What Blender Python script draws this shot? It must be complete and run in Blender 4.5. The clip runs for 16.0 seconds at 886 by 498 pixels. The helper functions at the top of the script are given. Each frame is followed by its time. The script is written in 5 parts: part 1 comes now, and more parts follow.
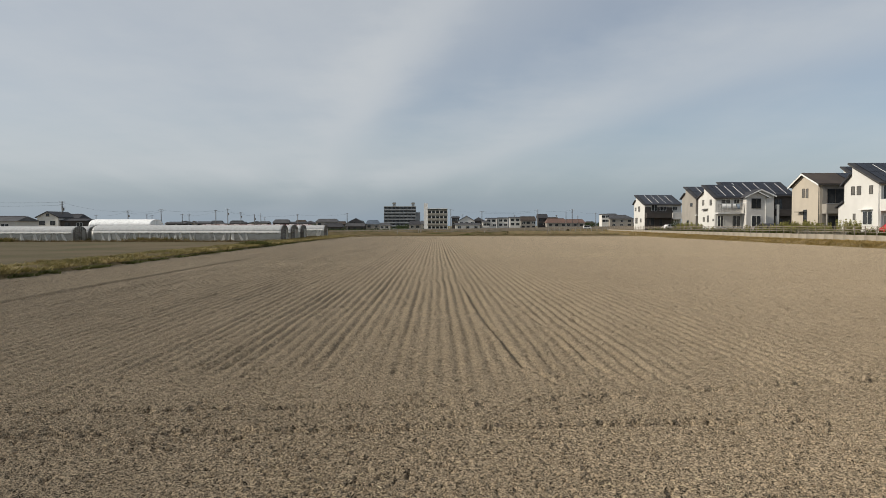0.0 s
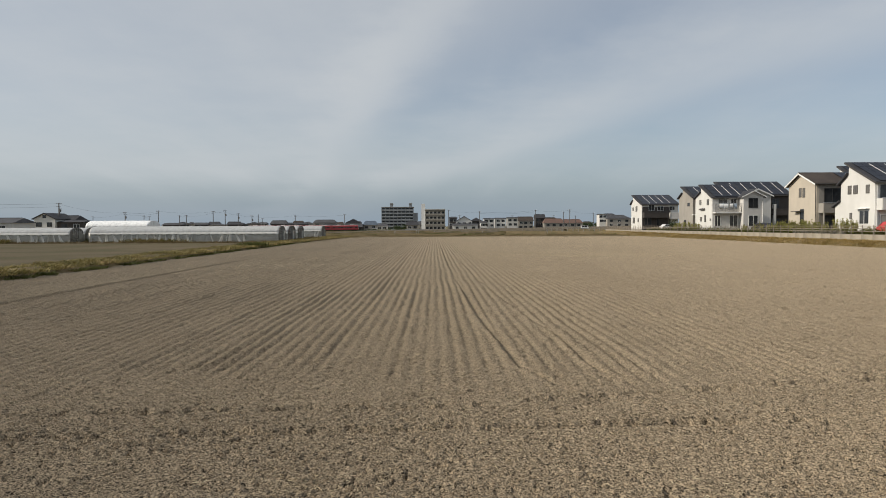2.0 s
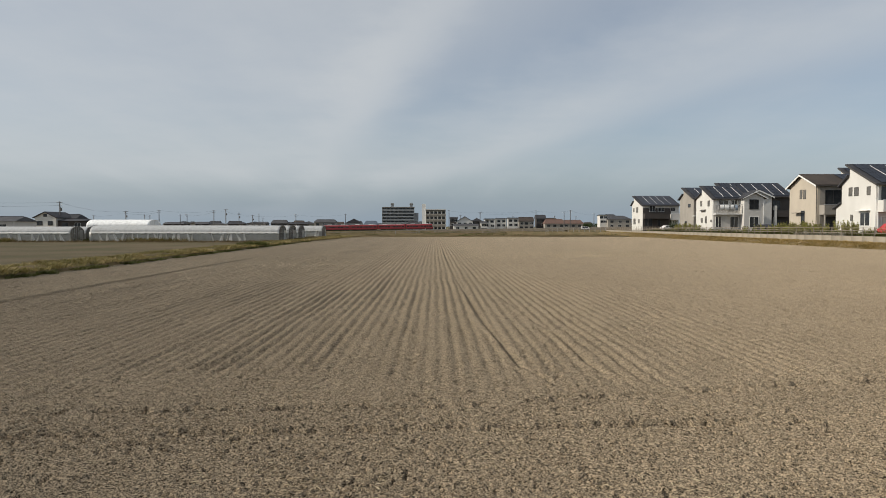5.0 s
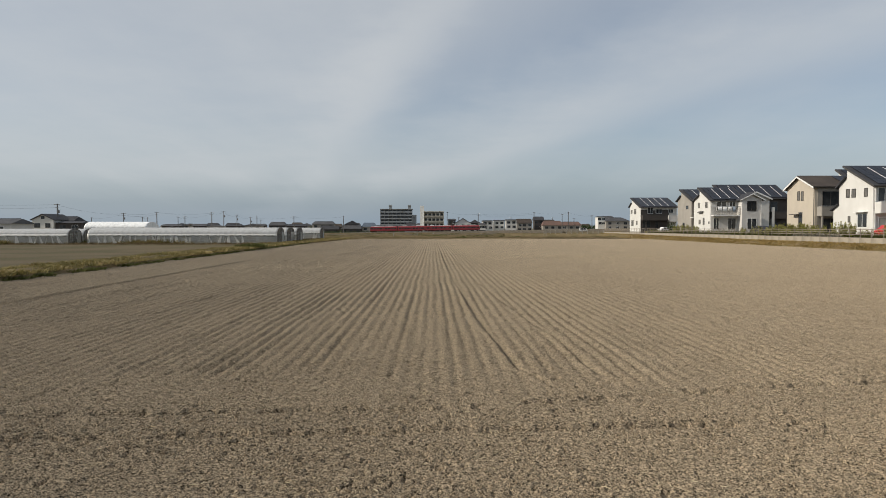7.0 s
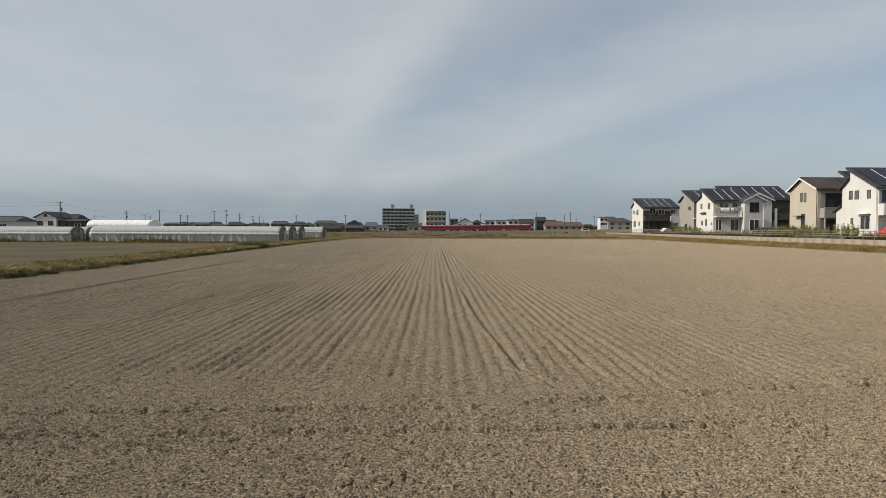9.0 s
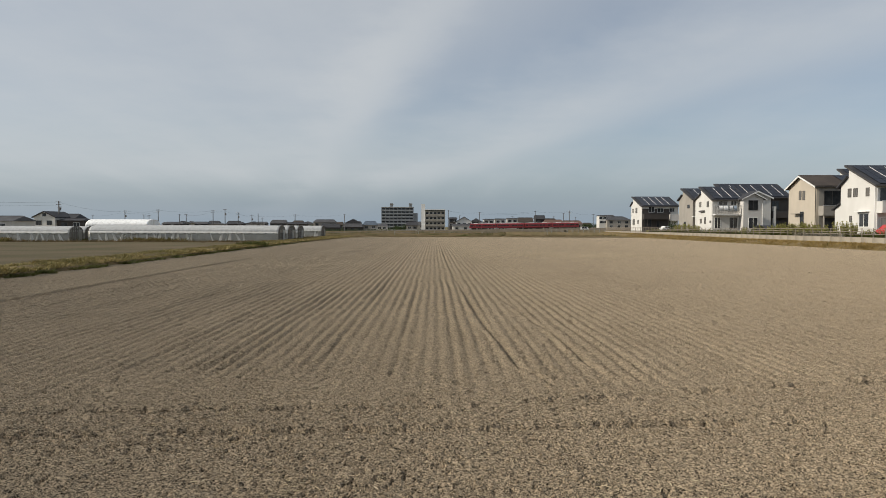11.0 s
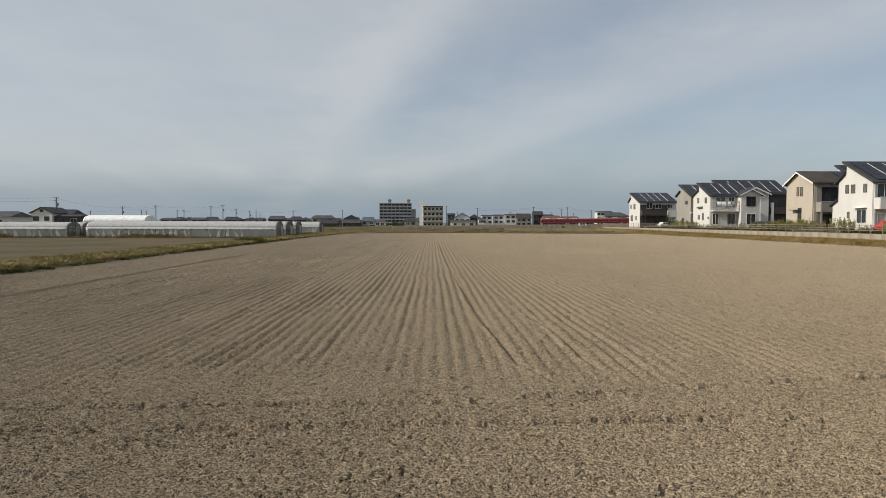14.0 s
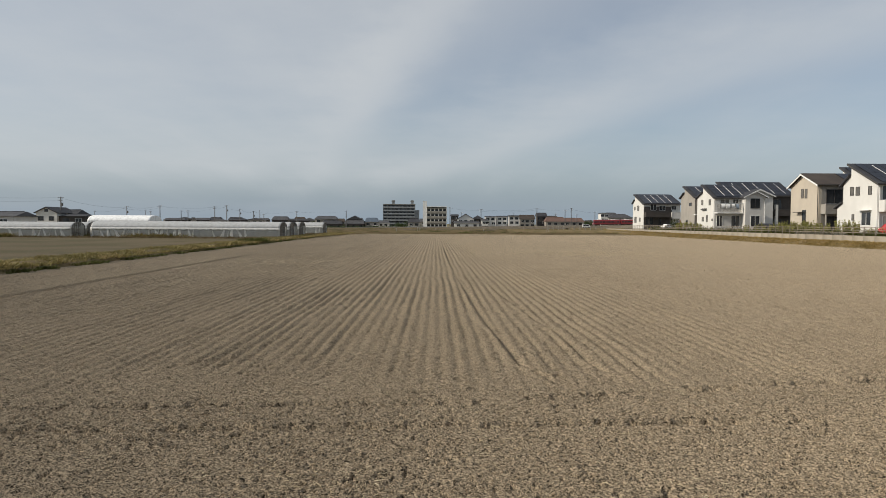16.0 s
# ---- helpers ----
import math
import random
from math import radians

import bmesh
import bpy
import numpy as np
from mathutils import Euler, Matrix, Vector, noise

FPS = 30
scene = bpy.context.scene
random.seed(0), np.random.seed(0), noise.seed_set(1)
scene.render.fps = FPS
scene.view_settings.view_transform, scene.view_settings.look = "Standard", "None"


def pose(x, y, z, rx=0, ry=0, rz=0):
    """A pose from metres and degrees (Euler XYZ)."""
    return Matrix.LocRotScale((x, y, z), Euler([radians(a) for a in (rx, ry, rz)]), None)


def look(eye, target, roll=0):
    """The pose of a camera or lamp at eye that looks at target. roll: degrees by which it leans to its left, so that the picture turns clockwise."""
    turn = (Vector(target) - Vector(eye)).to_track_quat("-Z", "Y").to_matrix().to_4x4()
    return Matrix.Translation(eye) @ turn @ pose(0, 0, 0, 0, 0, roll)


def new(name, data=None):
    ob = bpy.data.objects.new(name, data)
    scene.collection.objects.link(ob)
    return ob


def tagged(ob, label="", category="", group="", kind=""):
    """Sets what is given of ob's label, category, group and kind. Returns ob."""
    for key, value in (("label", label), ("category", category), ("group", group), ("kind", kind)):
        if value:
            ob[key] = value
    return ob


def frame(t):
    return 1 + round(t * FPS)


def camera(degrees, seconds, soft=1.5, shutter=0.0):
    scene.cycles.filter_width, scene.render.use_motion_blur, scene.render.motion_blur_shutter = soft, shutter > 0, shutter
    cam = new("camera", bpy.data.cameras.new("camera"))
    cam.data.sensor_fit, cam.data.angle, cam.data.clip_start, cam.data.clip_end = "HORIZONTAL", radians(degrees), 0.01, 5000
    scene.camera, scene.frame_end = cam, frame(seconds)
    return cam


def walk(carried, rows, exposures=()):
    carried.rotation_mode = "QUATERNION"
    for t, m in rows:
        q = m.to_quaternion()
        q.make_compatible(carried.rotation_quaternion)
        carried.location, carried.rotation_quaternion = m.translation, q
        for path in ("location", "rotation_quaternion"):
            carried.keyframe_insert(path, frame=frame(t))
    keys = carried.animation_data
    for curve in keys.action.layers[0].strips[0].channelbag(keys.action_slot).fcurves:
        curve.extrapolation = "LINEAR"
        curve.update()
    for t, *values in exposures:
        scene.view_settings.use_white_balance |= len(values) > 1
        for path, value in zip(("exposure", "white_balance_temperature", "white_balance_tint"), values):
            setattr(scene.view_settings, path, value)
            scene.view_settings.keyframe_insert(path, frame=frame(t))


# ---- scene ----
# The camera stands on the raised roadside at the head of the field and sways a little in the grip.
EYE = 2.4
SWAY = [(0, 1.977, 0.006, 0.578), (0.5, 1.908, -0.247, 0.800), (1, 2.040, 0.016, 0.579), (1.5, 1.869, 0.145, 0.758),
        (2, 1.940, 0.176, 0.780), (2.5, 2.040, 0.211, 0.765), (3, 2.021, 0.191, 0.742), (3.5, 1.891, 0.045, 0.753),
        (4, 1.969, -0.011, 0.687), (6.5, 1.789, -0.078, 0.844), (7, 1.767, 0.003, 0.887), (7.5, 1.772, -0.220, 0.903),
        (8, 1.745, -0.288, 0.900), (8.5, 1.914, -0.203, 0.891), (9, 1.788, -0.285, 0.711), (11.5, 1.913, -0.128, 0.787),
        (12, 1.865, -0.166, 0.626), (12.5, 2.022, -0.302, 0.797), (13, 2.060, -0.234, 0.833), (13.5, 2.041, -0.292, 0.775),
        (14, 2.233, -0.179, 0.949), (14.5, 2.246, -0.127, 0.625), (15, 2.209, -0.252, 0.683), (15.5, 2.137, -0.220, 0.750),
        (16, 2.147, -0.366, 0.658)]
cam = camera(66, 16.0, soft=0.6)
walk(cam, [(t, pose(0, 0, EYE, 90 - p, r, -y)) for t, p, r, y in SWAY])

# ---- light: a thinly veiled afternoon sun from the left, and the sky ----
SUN_FROM = Vector((-0.84, -0.13, 0.52)).normalized()
sun = new("sun", bpy.data.lights.new("sun", "SUN"))
sun.data.energy, sun.data.angle, sun.data.color = 4.0, radians(1.2), (1.0, 0.91, 0.77)
sun.matrix_world = look(SUN_FROM * 50, (0, 0, 0))


class Nodes:
    """Short-hand for a node tree."""

    def __init__(self, tree):
        self.tree = tree
        tree.nodes.clear()

    def add(self, kind, inputs=None, **values):
        n = self.tree.nodes.new(kind)
        for k, v in values.items():
            setattr(n, k, v)
        for k, v in (inputs or {}).items():
            if isinstance(v, bpy.types.NodeSocket):
                self.tree.links.new(v, n.inputs[k])
            else:
                n.inputs[k].default_value = v
        return n

    def math(self, op, a, b=0.0, c=0.0, clamp=False):
        return self.add("ShaderNodeMath", {0: a, 1: b, 2: c}, operation=op, use_clamp=clamp).outputs[0]

    def noise(self, vec, scale, detail=4.0, rough=0.55):
        return self.add("ShaderNodeTexNoise", {"Vector": vec, "Scale": scale, "Detail": detail, "Roughness": rough}).outputs["Fac"]

    def ramp(self, fac, a, b):
        return self.add("ShaderNodeMapRange", {"Value": fac, "From Min": a, "From Max": b}, interpolation_type="SMOOTHSTEP").outputs[0]

    def mix(self, fac, a, b, blend="MIX"):
        n = self.add("ShaderNodeMix", data_type="RGBA", blend_type=blend)
        for i, v in ((0, fac), (6, a), (7, b)):
            if isinstance(v, bpy.types.NodeSocket):
                self.tree.links.new(v, n.inputs[i])
            else:
                n.inputs[i].default_value = v if i == 0 else (*v, 1.0)
        return n.outputs[2]


def make_sky():
    world = bpy.data.worlds.new("sky")
    scene.world = world
    world.use_nodes = True
    n = Nodes(world.node_tree)
    sky = n.add("ShaderNodeTexSky", sky_type="NISHITA", sun_disc=False, sun_elevation=math.asin(SUN_FROM.z),
                sun_rotation=math.atan2(SUN_FROM.x, SUN_FROM.y), dust_density=0.6, ozone_density=2.5)
    way = n.add("ShaderNodeTexCoord").outputs["Generated"]
    sep = n.add("ShaderNodeSeparateXYZ", {0: way})
    x, y, z = sep.outputs
    up = n.math("MAXIMUM", z, 0.0)
    low = n.math("ADD", up, 0.12)
    px, py = n.math("DIVIDE", x, low), n.math("DIVIDE", y, low)
    flat = n.add("ShaderNodeCombineXYZ", {0: px, 1: py, 2: 0.0}).outputs[0]
    # cirrus: long streaks that fan out over the field, with one clearer lane
    streak = n.add("ShaderNodeMapping", {0: flat, "Rotation": (0, 0, radians(24)), "Scale": (1.5, 0.22, 1.0)}).outputs[0]
    s1 = n.noise(streak, 1.0, 5.0, 0.5)
    s2 = n.noise(flat, 1.3, 6.0, 0.6)

    def across(a, b, c):
        """How far the way lies past a long straight streak of cloud."""
        return n.math("SUBTRACT", n.math("ADD", n.math("MULTIPLY", px, a), n.math("MULTIPLY", py, b)), c)

    def swell(v, width):
        v = n.math("DIVIDE", v, width)
        return n.math("POWER", 2.718, n.math("MULTIPLY", n.math("MULTIPLY", v, v), -1.0))
    fray = n.math("MULTIPLY", n.math("SUBTRACT", s2, 0.5), 0.5)
    edge = n.math("ADD", across(0.953, 0.303, 0.834), fray)
    lane = n.math("ADD", across(0.867, 0.499, 1.60), fray)
    wisp = n.math("ADD", across(0.898, 0.441, 2.409), fray)
    veil = n.math("ADD", n.math("MULTIPLY_ADD", s1, 0.24, 0.405), n.math("MULTIPLY", s2, 0.26))
    for k, term in ((0.09, n.ramp(edge, 0.10, -0.20)), (0.11, swell(n.math("ADD", edge, 0.15), 0.20)), (-0.10, swell(lane, 0.26)),
                    (0.07, swell(n.math("ADD", wisp, 0.22), 0.26)), (-0.12, n.ramp(wisp, -0.10, 0.25))):
        veil = n.math("ADD", veil, n.math("MULTIPLY", term, k))
    veil = n.ramp(veil, 0.28, 1.05)
    deck = n.ramp(n.math("ADD", z, n.math("MULTIPLY", n.math("SUBTRACT", s1, 0.5), 0.03)), 0.030, 0.085)
    veil = n.math("MULTIPLY", n.math("MULTIPLY_ADD", veil, 0.75, 0.25), n.math("MULTIPLY_ADD", deck, 0.70, 0.25), clamp=True)
    haze = n.add("ShaderNodeBackground", {0: (0.242, 0.312, 0.388, 1.0), 1: 1.0})
    clear = n.add("ShaderNodeBackground", {0: sky.outputs[0], 1: SKY_CLEAR})
    low_air = n.math("SUBTRACT", 1.0, n.ramp(z, -0.02, 0.16))
    clear = n.add("ShaderNodeMixShader", {0: low_air, 1: clear.outputs[0], 2: haze.outputs[0]})
    cloud = n.add("ShaderNodeBackground", {0: (0.93, 0.97, 1.0, 1.0), 1: SKY_CLOUD})
    both = n.add("ShaderNodeMixShader", {0: veil, 1: clear.outputs[0], 2: cloud.outputs[0]})
    n.add("ShaderNodeOutputWorld", {0: both.outputs[0]})


SKY_CLEAR, SKY_CLOUD = 0.085, 0.62
make_sky()
scene.view_settings.exposure = 0.0


# ---- materials ----
def material(name, color, rough=0.7, second=None, scale=3.0, fine=40.0, vary=0.25, bump=0.0, metal=0.0, spec=0.5, objvar=0.0,
             stretch=(1, 1, 1), clear=None):
    """A surface of a base colour with stains (scale) and grain (fine), per metre; second: the colour it is mottled with."""
    m = bpy.data.materials.new(name)
    m.use_nodes = True
    n = Nodes(m.node_tree)
    at = n.add("ShaderNodeTexCoord").outputs["Object"]
    if stretch != (1, 1, 1):
        at = n.add("ShaderNodeMapping", {0: at, "Scale": stretch}).outputs[0]
    big, small = n.noise(at, scale, 4.0), n.noise(at, fine, 3.0)
    second = second or tuple(c * (1 - vary) for c in color)
    col = n.mix(n.ramp(big, 0.35, 0.65), color, second)
    grain = n.math("MULTIPLY_ADD", small, vary, 1.0 - vary / 2)
    if objvar:
        rnd = n.add("ShaderNodeObjectInfo").outputs["Random"]
        grain = n.math("MULTIPLY", grain, n.math("MULTIPLY_ADD", rnd, objvar, 1.0 - objvar / 2))
    value = n.add("ShaderNodeCombineColor", {0: grain, 1: grain, 2: grain}).outputs[0]
    col = n.mix(1.0, col, value, "MULTIPLY")
    ins = {"Base Color": col, "Roughness": n.math("MULTIPLY_ADD", big, 0.16, rough - 0.08, clamp=True), "Metallic": metal, "Specular IOR Level": spec, "Diffuse Roughness": 1.0 if rough > 0.93 else 0.0}
    if bump:
        ins["Normal"] = n.add("ShaderNodeBump", {"Height": small, "Strength": 0.6, "Distance": bump}).outputs[0]
    shader = n.add("ShaderNodeBsdfPrincipled", ins).outputs[0]
    n.add("ShaderNodeOutputMaterial", {0: shader})
    return m


def soil_material():
    m = bpy.data.materials.new("tilled_soil")
    m.use_nodes = True
    n = Nodes(m.node_tree)
    at = n.add("ShaderNodeTexCoord").outputs["Object"]
    wide = n.noise(at, 0.09, 4.0)
    long_at = n.add("ShaderNodeMapping", {0: at, "Scale": (1.6, 0.05, 1.0)}).outputs[0]
    drill = n.noise(long_at, 1.0, 4.0, 0.6)
    patch = n.noise(at, 1.7, 5.0, 0.65)
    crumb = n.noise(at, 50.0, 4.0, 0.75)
    speck = n.noise(at, 60.0, 2.0)
    col = n.mix(n.ramp(wide, 0.3, 0.7), SOIL_A, SOIL_B)
    # left-to-right fall of light over the field, put into the soil colour
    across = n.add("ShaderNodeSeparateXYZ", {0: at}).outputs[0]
    left_shade = n.ramp(n.math("MULTIPLY_ADD", wide, 22.0, across), 22.0, -14.0)
    col = n.mix(n.math("MULTIPLY", left_shade, 0.75), col, SOIL_LEFT_SHADE)
    col = n.mix(n.math("MULTIPLY", n.ramp(drill, 0.45, 0.75), 0.45), col, SOIL_C)
    col = n.mix(n.math("MULTIPLY", n.ramp(patch, 0.5, 0.8), 0.5), col, SOIL_D)
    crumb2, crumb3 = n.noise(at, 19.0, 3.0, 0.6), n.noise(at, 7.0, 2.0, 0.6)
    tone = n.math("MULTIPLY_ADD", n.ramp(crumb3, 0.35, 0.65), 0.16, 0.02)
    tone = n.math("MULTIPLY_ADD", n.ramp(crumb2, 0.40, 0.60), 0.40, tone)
    # hollows of the crumb bump darkened: shade between crumbs put into the colour
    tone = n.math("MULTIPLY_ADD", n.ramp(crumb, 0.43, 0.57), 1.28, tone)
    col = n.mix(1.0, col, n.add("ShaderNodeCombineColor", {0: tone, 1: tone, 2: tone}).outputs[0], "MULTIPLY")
    col = n.mix(n.math("MULTIPLY", n.ramp(speck, 0.60, 0.68), 0.55), col, SOIL_STRAW)
    # small shaded pits among the crumbs, painted as dark specks into the colour
    pit_shade = n.math("MULTIPLY", n.ramp(n.noise(at, 17.0, 3.0, 0.65), 0.575, 0.63), n.ramp(n.noise(at, 1.3, 3.0), 0.36, 0.66))
    col = n.mix(n.math("MULTIPLY", pit_shade, 0.85), col, SOIL_PIT_SHADE)
    pale = n.ramp(n.noise(at, 34.0, 2.0, 0.5), 0.61, 0.67)
    col = n.mix(n.math("MULTIPLY", pale, 0.35), col, SOIL_STRAW)
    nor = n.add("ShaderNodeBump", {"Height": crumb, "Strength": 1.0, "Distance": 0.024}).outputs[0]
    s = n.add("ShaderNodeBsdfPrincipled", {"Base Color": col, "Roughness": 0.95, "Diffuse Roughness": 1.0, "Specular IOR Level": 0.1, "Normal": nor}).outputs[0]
    n.add("ShaderNodeOutputMaterial", {0: s})
    return m


def leaf_material(name, a, b, c):
    """Blades and leaves: each island of the mesh takes its own shade between three colours."""
    m = bpy.data.materials.new(name)
    m.use_nodes = True
    n = Nodes(m.node_tree)
    rnd = n.add("ShaderNodeNewGeometry").outputs["Random Per Island"]
    at = n.add("ShaderNodeTexCoord").outputs["Object"]
    zone = n.noise(at, 0.55, 5.0, 0.65)
    fac = n.math("MULTIPLY_ADD", rnd, 0.5, n.math("MULTIPLY_ADD", zone, 1.8, -0.65), clamp=True)
    col = n.mix(n.ramp(fac, 0.0, 0.5), a, b)
    col = n.mix(n.ramp(fac, 0.5, 1.0), col, c)
    s = n.add("ShaderNodeBsdfPrincipled", {"Base Color": col, "Roughness": 0.8, "Specular IOR Level": 0.2}).outputs[0]
    t = n.add("ShaderNodeBsdfTranslucent", {"Color": col}).outputs[0]
    n.add("ShaderNodeOutputMaterial", {0: n.add("ShaderNodeMixShader", {0: 0.25, 1: s, 2: t}).outputs[0]})
    return m


def film_material(name, color, solid, gloss, through_light=0.3):
    """Plastic film: partly see-through, partly milky."""
    m = bpy.data.materials.new(name)
    m.use_nodes = True
    n = Nodes(m.node_tree)
    at = n.add("ShaderNodeTexCoord").outputs["Object"]
    dirt = n.noise(n.add("ShaderNodeMapping", {0: at, "Scale": (2.2, 2.2, 0.5)}).outputs[0], 1.0, 5.0, 0.65)
    col = n.mix(n.ramp(dirt, 0.35, 0.75), color, tuple(c * 0.72 for c in color))
    d = n.add("ShaderNodeBsdfDiffuse", {"Color": col}).outputs[0]
    t = n.add("ShaderNodeBsdfTranslucent", {"Color": col}).outputs[0]
    g = n.add("ShaderNodeBsdfGlossy", {"Color": (1, 1, 1, 1), "Roughness": 0.38}).outputs[0]
    p = n.add("ShaderNodeBsdfTransparent", {"Color": (0.95, 0.96, 0.95, 1)}).outputs[0]
    s = n.add("ShaderNodeMixShader", {0: through_light, 1: d, 2: t}).outputs[0]
    s = n.add("ShaderNodeMixShader", {0: n.math("MULTIPLY_ADD", dirt, 0.3, solid - 0.15, clamp=True), 1: p, 2: s}).outputs[0]
    s = n.add("ShaderNodeMixShader", {0: gloss, 1: s, 2: g}).outputs[0]
    n.add("ShaderNodeOutputMaterial", {0: s})
    return m


SOIL_A, SOIL_B, SOIL_C, SOIL_D, SOIL_STRAW = (0.288, 0.229, 0.158), (0.316, 0.252, 0.174), (0.246, 0.195, 0.133), (0.318, 0.247, 0.166), (0.56, 0.475, 0.335)
SOIL_PIT_SHADE = (0.105, 0.080, 0.052)
SOIL_LEFT_SHADE = (0.296, 0.236, 0.164)
M = {}
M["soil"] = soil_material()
M["far_soil"] = material("field_soil_and_stubble", (0.25, 0.20, 0.13), 0.95, (0.19, 0.165, 0.085), 0.05, 3.0, 0.4, 0.03, spec=0.1)
M["left_soil"] = material("fallow_soil", (0.168, 0.130, 0.080), 0.95, (0.122, 0.106, 0.058), 0.12, 5.0, 0.6, 0.10, spec=0.1)
M["olive_plot"] = material("weedy_plot", (0.20, 0.145, 0.078), 0.95, (0.13, 0.11, 0.055), 0.1, 1.5, 0.5, 0.10, spec=0.1)
M["turf"] = material("dry_turf", (0.20, 0.150, 0.084), 0.95, (0.14, 0.115, 0.058), 0.5, 12.0, 0.5, 0.05, spec=0.1)
M["grass_left"] = leaf_material("verge_grass", (0.075, 0.08, 0.026), (0.215, 0.178, 0.07), (0.38, 0.295, 0.15))
M["grass_right"] = leaf_material("bank_grass", (0.20, 0.155, 0.055), (0.35, 0.25, 0.095), (0.46, 0.345, 0.155))
M["far_grass"] = leaf_material("rough_brown_grass", (0.08, 0.066, 0.034), (0.165, 0.125, 0.068), (0.25, 0.19, 0.11))
M["weed"] = leaf_material("dark_weeds", (0.05, 0.06, 0.02), (0.09, 0.10, 0.03), (0.14, 0.12, 0.05))
M["shrub"] = leaf_material("young_shrub_leaves", (0.13, 0.14, 0.04), (0.24, 0.235, 0.07), (0.38, 0.33, 0.13))
M["tree"] = leaf_material("tree_leaves", (0.03, 0.05, 0.02), (0.05, 0.075, 0.03), (0.08, 0.10, 0.04))
M["bark"] = material("bark", (0.12, 0.09, 0.06), 0.9, None, 6.0, 60.0, 0.4, 0.01)
M["straw"] = leaf_material("chopped_straw", (0.38, 0.30, 0.18), (0.50, 0.42, 0.28), (0.62, 0.55, 0.40))
M["clod"] = material("soil_clods", (0.36, 0.285, 0.195), 0.95, (0.26, 0.20, 0.135), 0.8, 30.0, 0.4, 0.01, spec=0.1)
M["white_wall"] = material("white_siding", (0.65, 0.64, 0.61), 0.75, (0.61, 0.60, 0.57), 0.5, 18.0, 0.07, 0.004)
M["beige_wall"] = material("beige_siding", (0.49, 0.435, 0.355), 0.8, (0.45, 0.40, 0.33), 0.5, 18.0, 0.10, 0.004)
M["grey_wall"] = material("grey_siding", (0.60, 0.585, 0.56), 0.8, (0.54, 0.525, 0.50), 0.5, 18.0, 0.10, 0.004)
M["taupe_wall"] = material("taupe_siding", (0.33, 0.305, 0.27), 0.8, (0.29, 0.27, 0.24), 0.5, 18.0, 0.10, 0.004)
M["black_wall"] = material("dark_brown_cladding", (0.045, 0.038, 0.033), 0.7, (0.06, 0.05, 0.045), 0.6, 20.0, 0.2, 0.004)
M["slate"] = material("dark_slate_roof", (0.038, 0.038, 0.043), 0.65, (0.055, 0.055, 0.06), 0.6, 9.0, 0.35, 0.01, spec=0.2)
M["brown_roof"] = material("dark_brown_roof", (0.055, 0.044, 0.038), 0.7, (0.075, 0.06, 0.05), 0.6, 9.0, 0.35, 0.01, spec=0.2)
M["tile_roof"] = material("grey_tile_roof", (0.065, 0.065, 0.07), 0.6, (0.09, 0.09, 0.095), 0.5, 5.0, 0.4, 0.02, spec=0.15)
M["red_roof"] = material("red_brown_roof", (0.15, 0.085, 0.065), 0.7, (0.12, 0.075, 0.06), 0.5, 6.0, 0.3, 0.02)
M["blue_roof"] = material("blue_grey_roof", (0.09, 0.12, 0.16), 0.6, (0.07, 0.09, 0.12), 0.5, 6.0, 0.3, 0.02)
M["panel"] = material("solar_cell_glass", (0.011, 0.014, 0.023), 0.34, (0.016, 0.019, 0.030), 1.2, 30.0, 0.2, objvar=0.3, spec=0.14)
M["alu"] = material("aluminium", (0.62, 0.63, 0.64), 0.4, None, 2.0, 30.0, 0.1, metal=0.7)
M["trim"] = material("white_trim", (0.78, 0.78, 0.76), 0.6, None, 1.0, 20.0, 0.06)
M["dark_trim"] = material("dark_trim", (0.07, 0.065, 0.06), 0.6, None, 1.0, 20.0, 0.15)
M["glass"] = material("window_glass", (0.02, 0.023, 0.027), 0.10, (0.045, 0.048, 0.05), 0.7, 3.0, 0.2, objvar=0.8, spec=0.5)
M["blind"] = material("drawn_window_blind", (0.17, 0.16, 0.14), 0.35, (0.11, 0.105, 0.10), 1.5, 12.0, 0.3, objvar=0.6)
M["curtain"] = material("pale_curtain", (0.45, 0.44, 0.41), 0.8, None, 2.0, 30.0, 0.2, stretch=(8, 8, 0.3))
M["concrete"] = material("concrete", (0.33, 0.31, 0.27), 0.9, (0.25, 0.235, 0.205), 0.7, 12.0, 0.25, 0.006)
M["wall_concrete"] = material("weathered_tan_concrete", (0.37, 0.325, 0.26), 0.9, (0.24, 0.21, 0.165), 0.35, 9.0, 0.35, 0.006, objvar=0.15)
M["old_concrete"] = material("stained_concrete", (0.31, 0.33, 0.35), 0.9, (0.23, 0.245, 0.26), 0.25, 4.0, 0.25, 0.006)
M["steel"] = material("galvanised_steel", (0.42, 0.41, 0.39), 0.55, (0.30, 0.28, 0.25), 1.5, 25.0, 0.2, metal=0.3)
M["rust"] = material("weathered_brown_steel", (0.20, 0.17, 0.135), 0.75, (0.27, 0.23, 0.185), 1.5, 25.0, 0.3)
M["film"] = film_material("milky_greenhouse_film", (0.60, 0.61, 0.615), 0.88, 0.04, 0.2)
M["side_film"] = film_material("clear_greenhouse_side_film", (0.76, 0.755, 0.71), 0.44, 0.05)
M["clip_film"] = film_material("pale_hanging_film", (0.76, 0.76, 0.74), 0.80, 0.05, 0.2)
M["white_film"] = film_material("white_greenhouse_sheet", (0.93, 0.94, 0.94), 1.2, 0.02, 0.05)
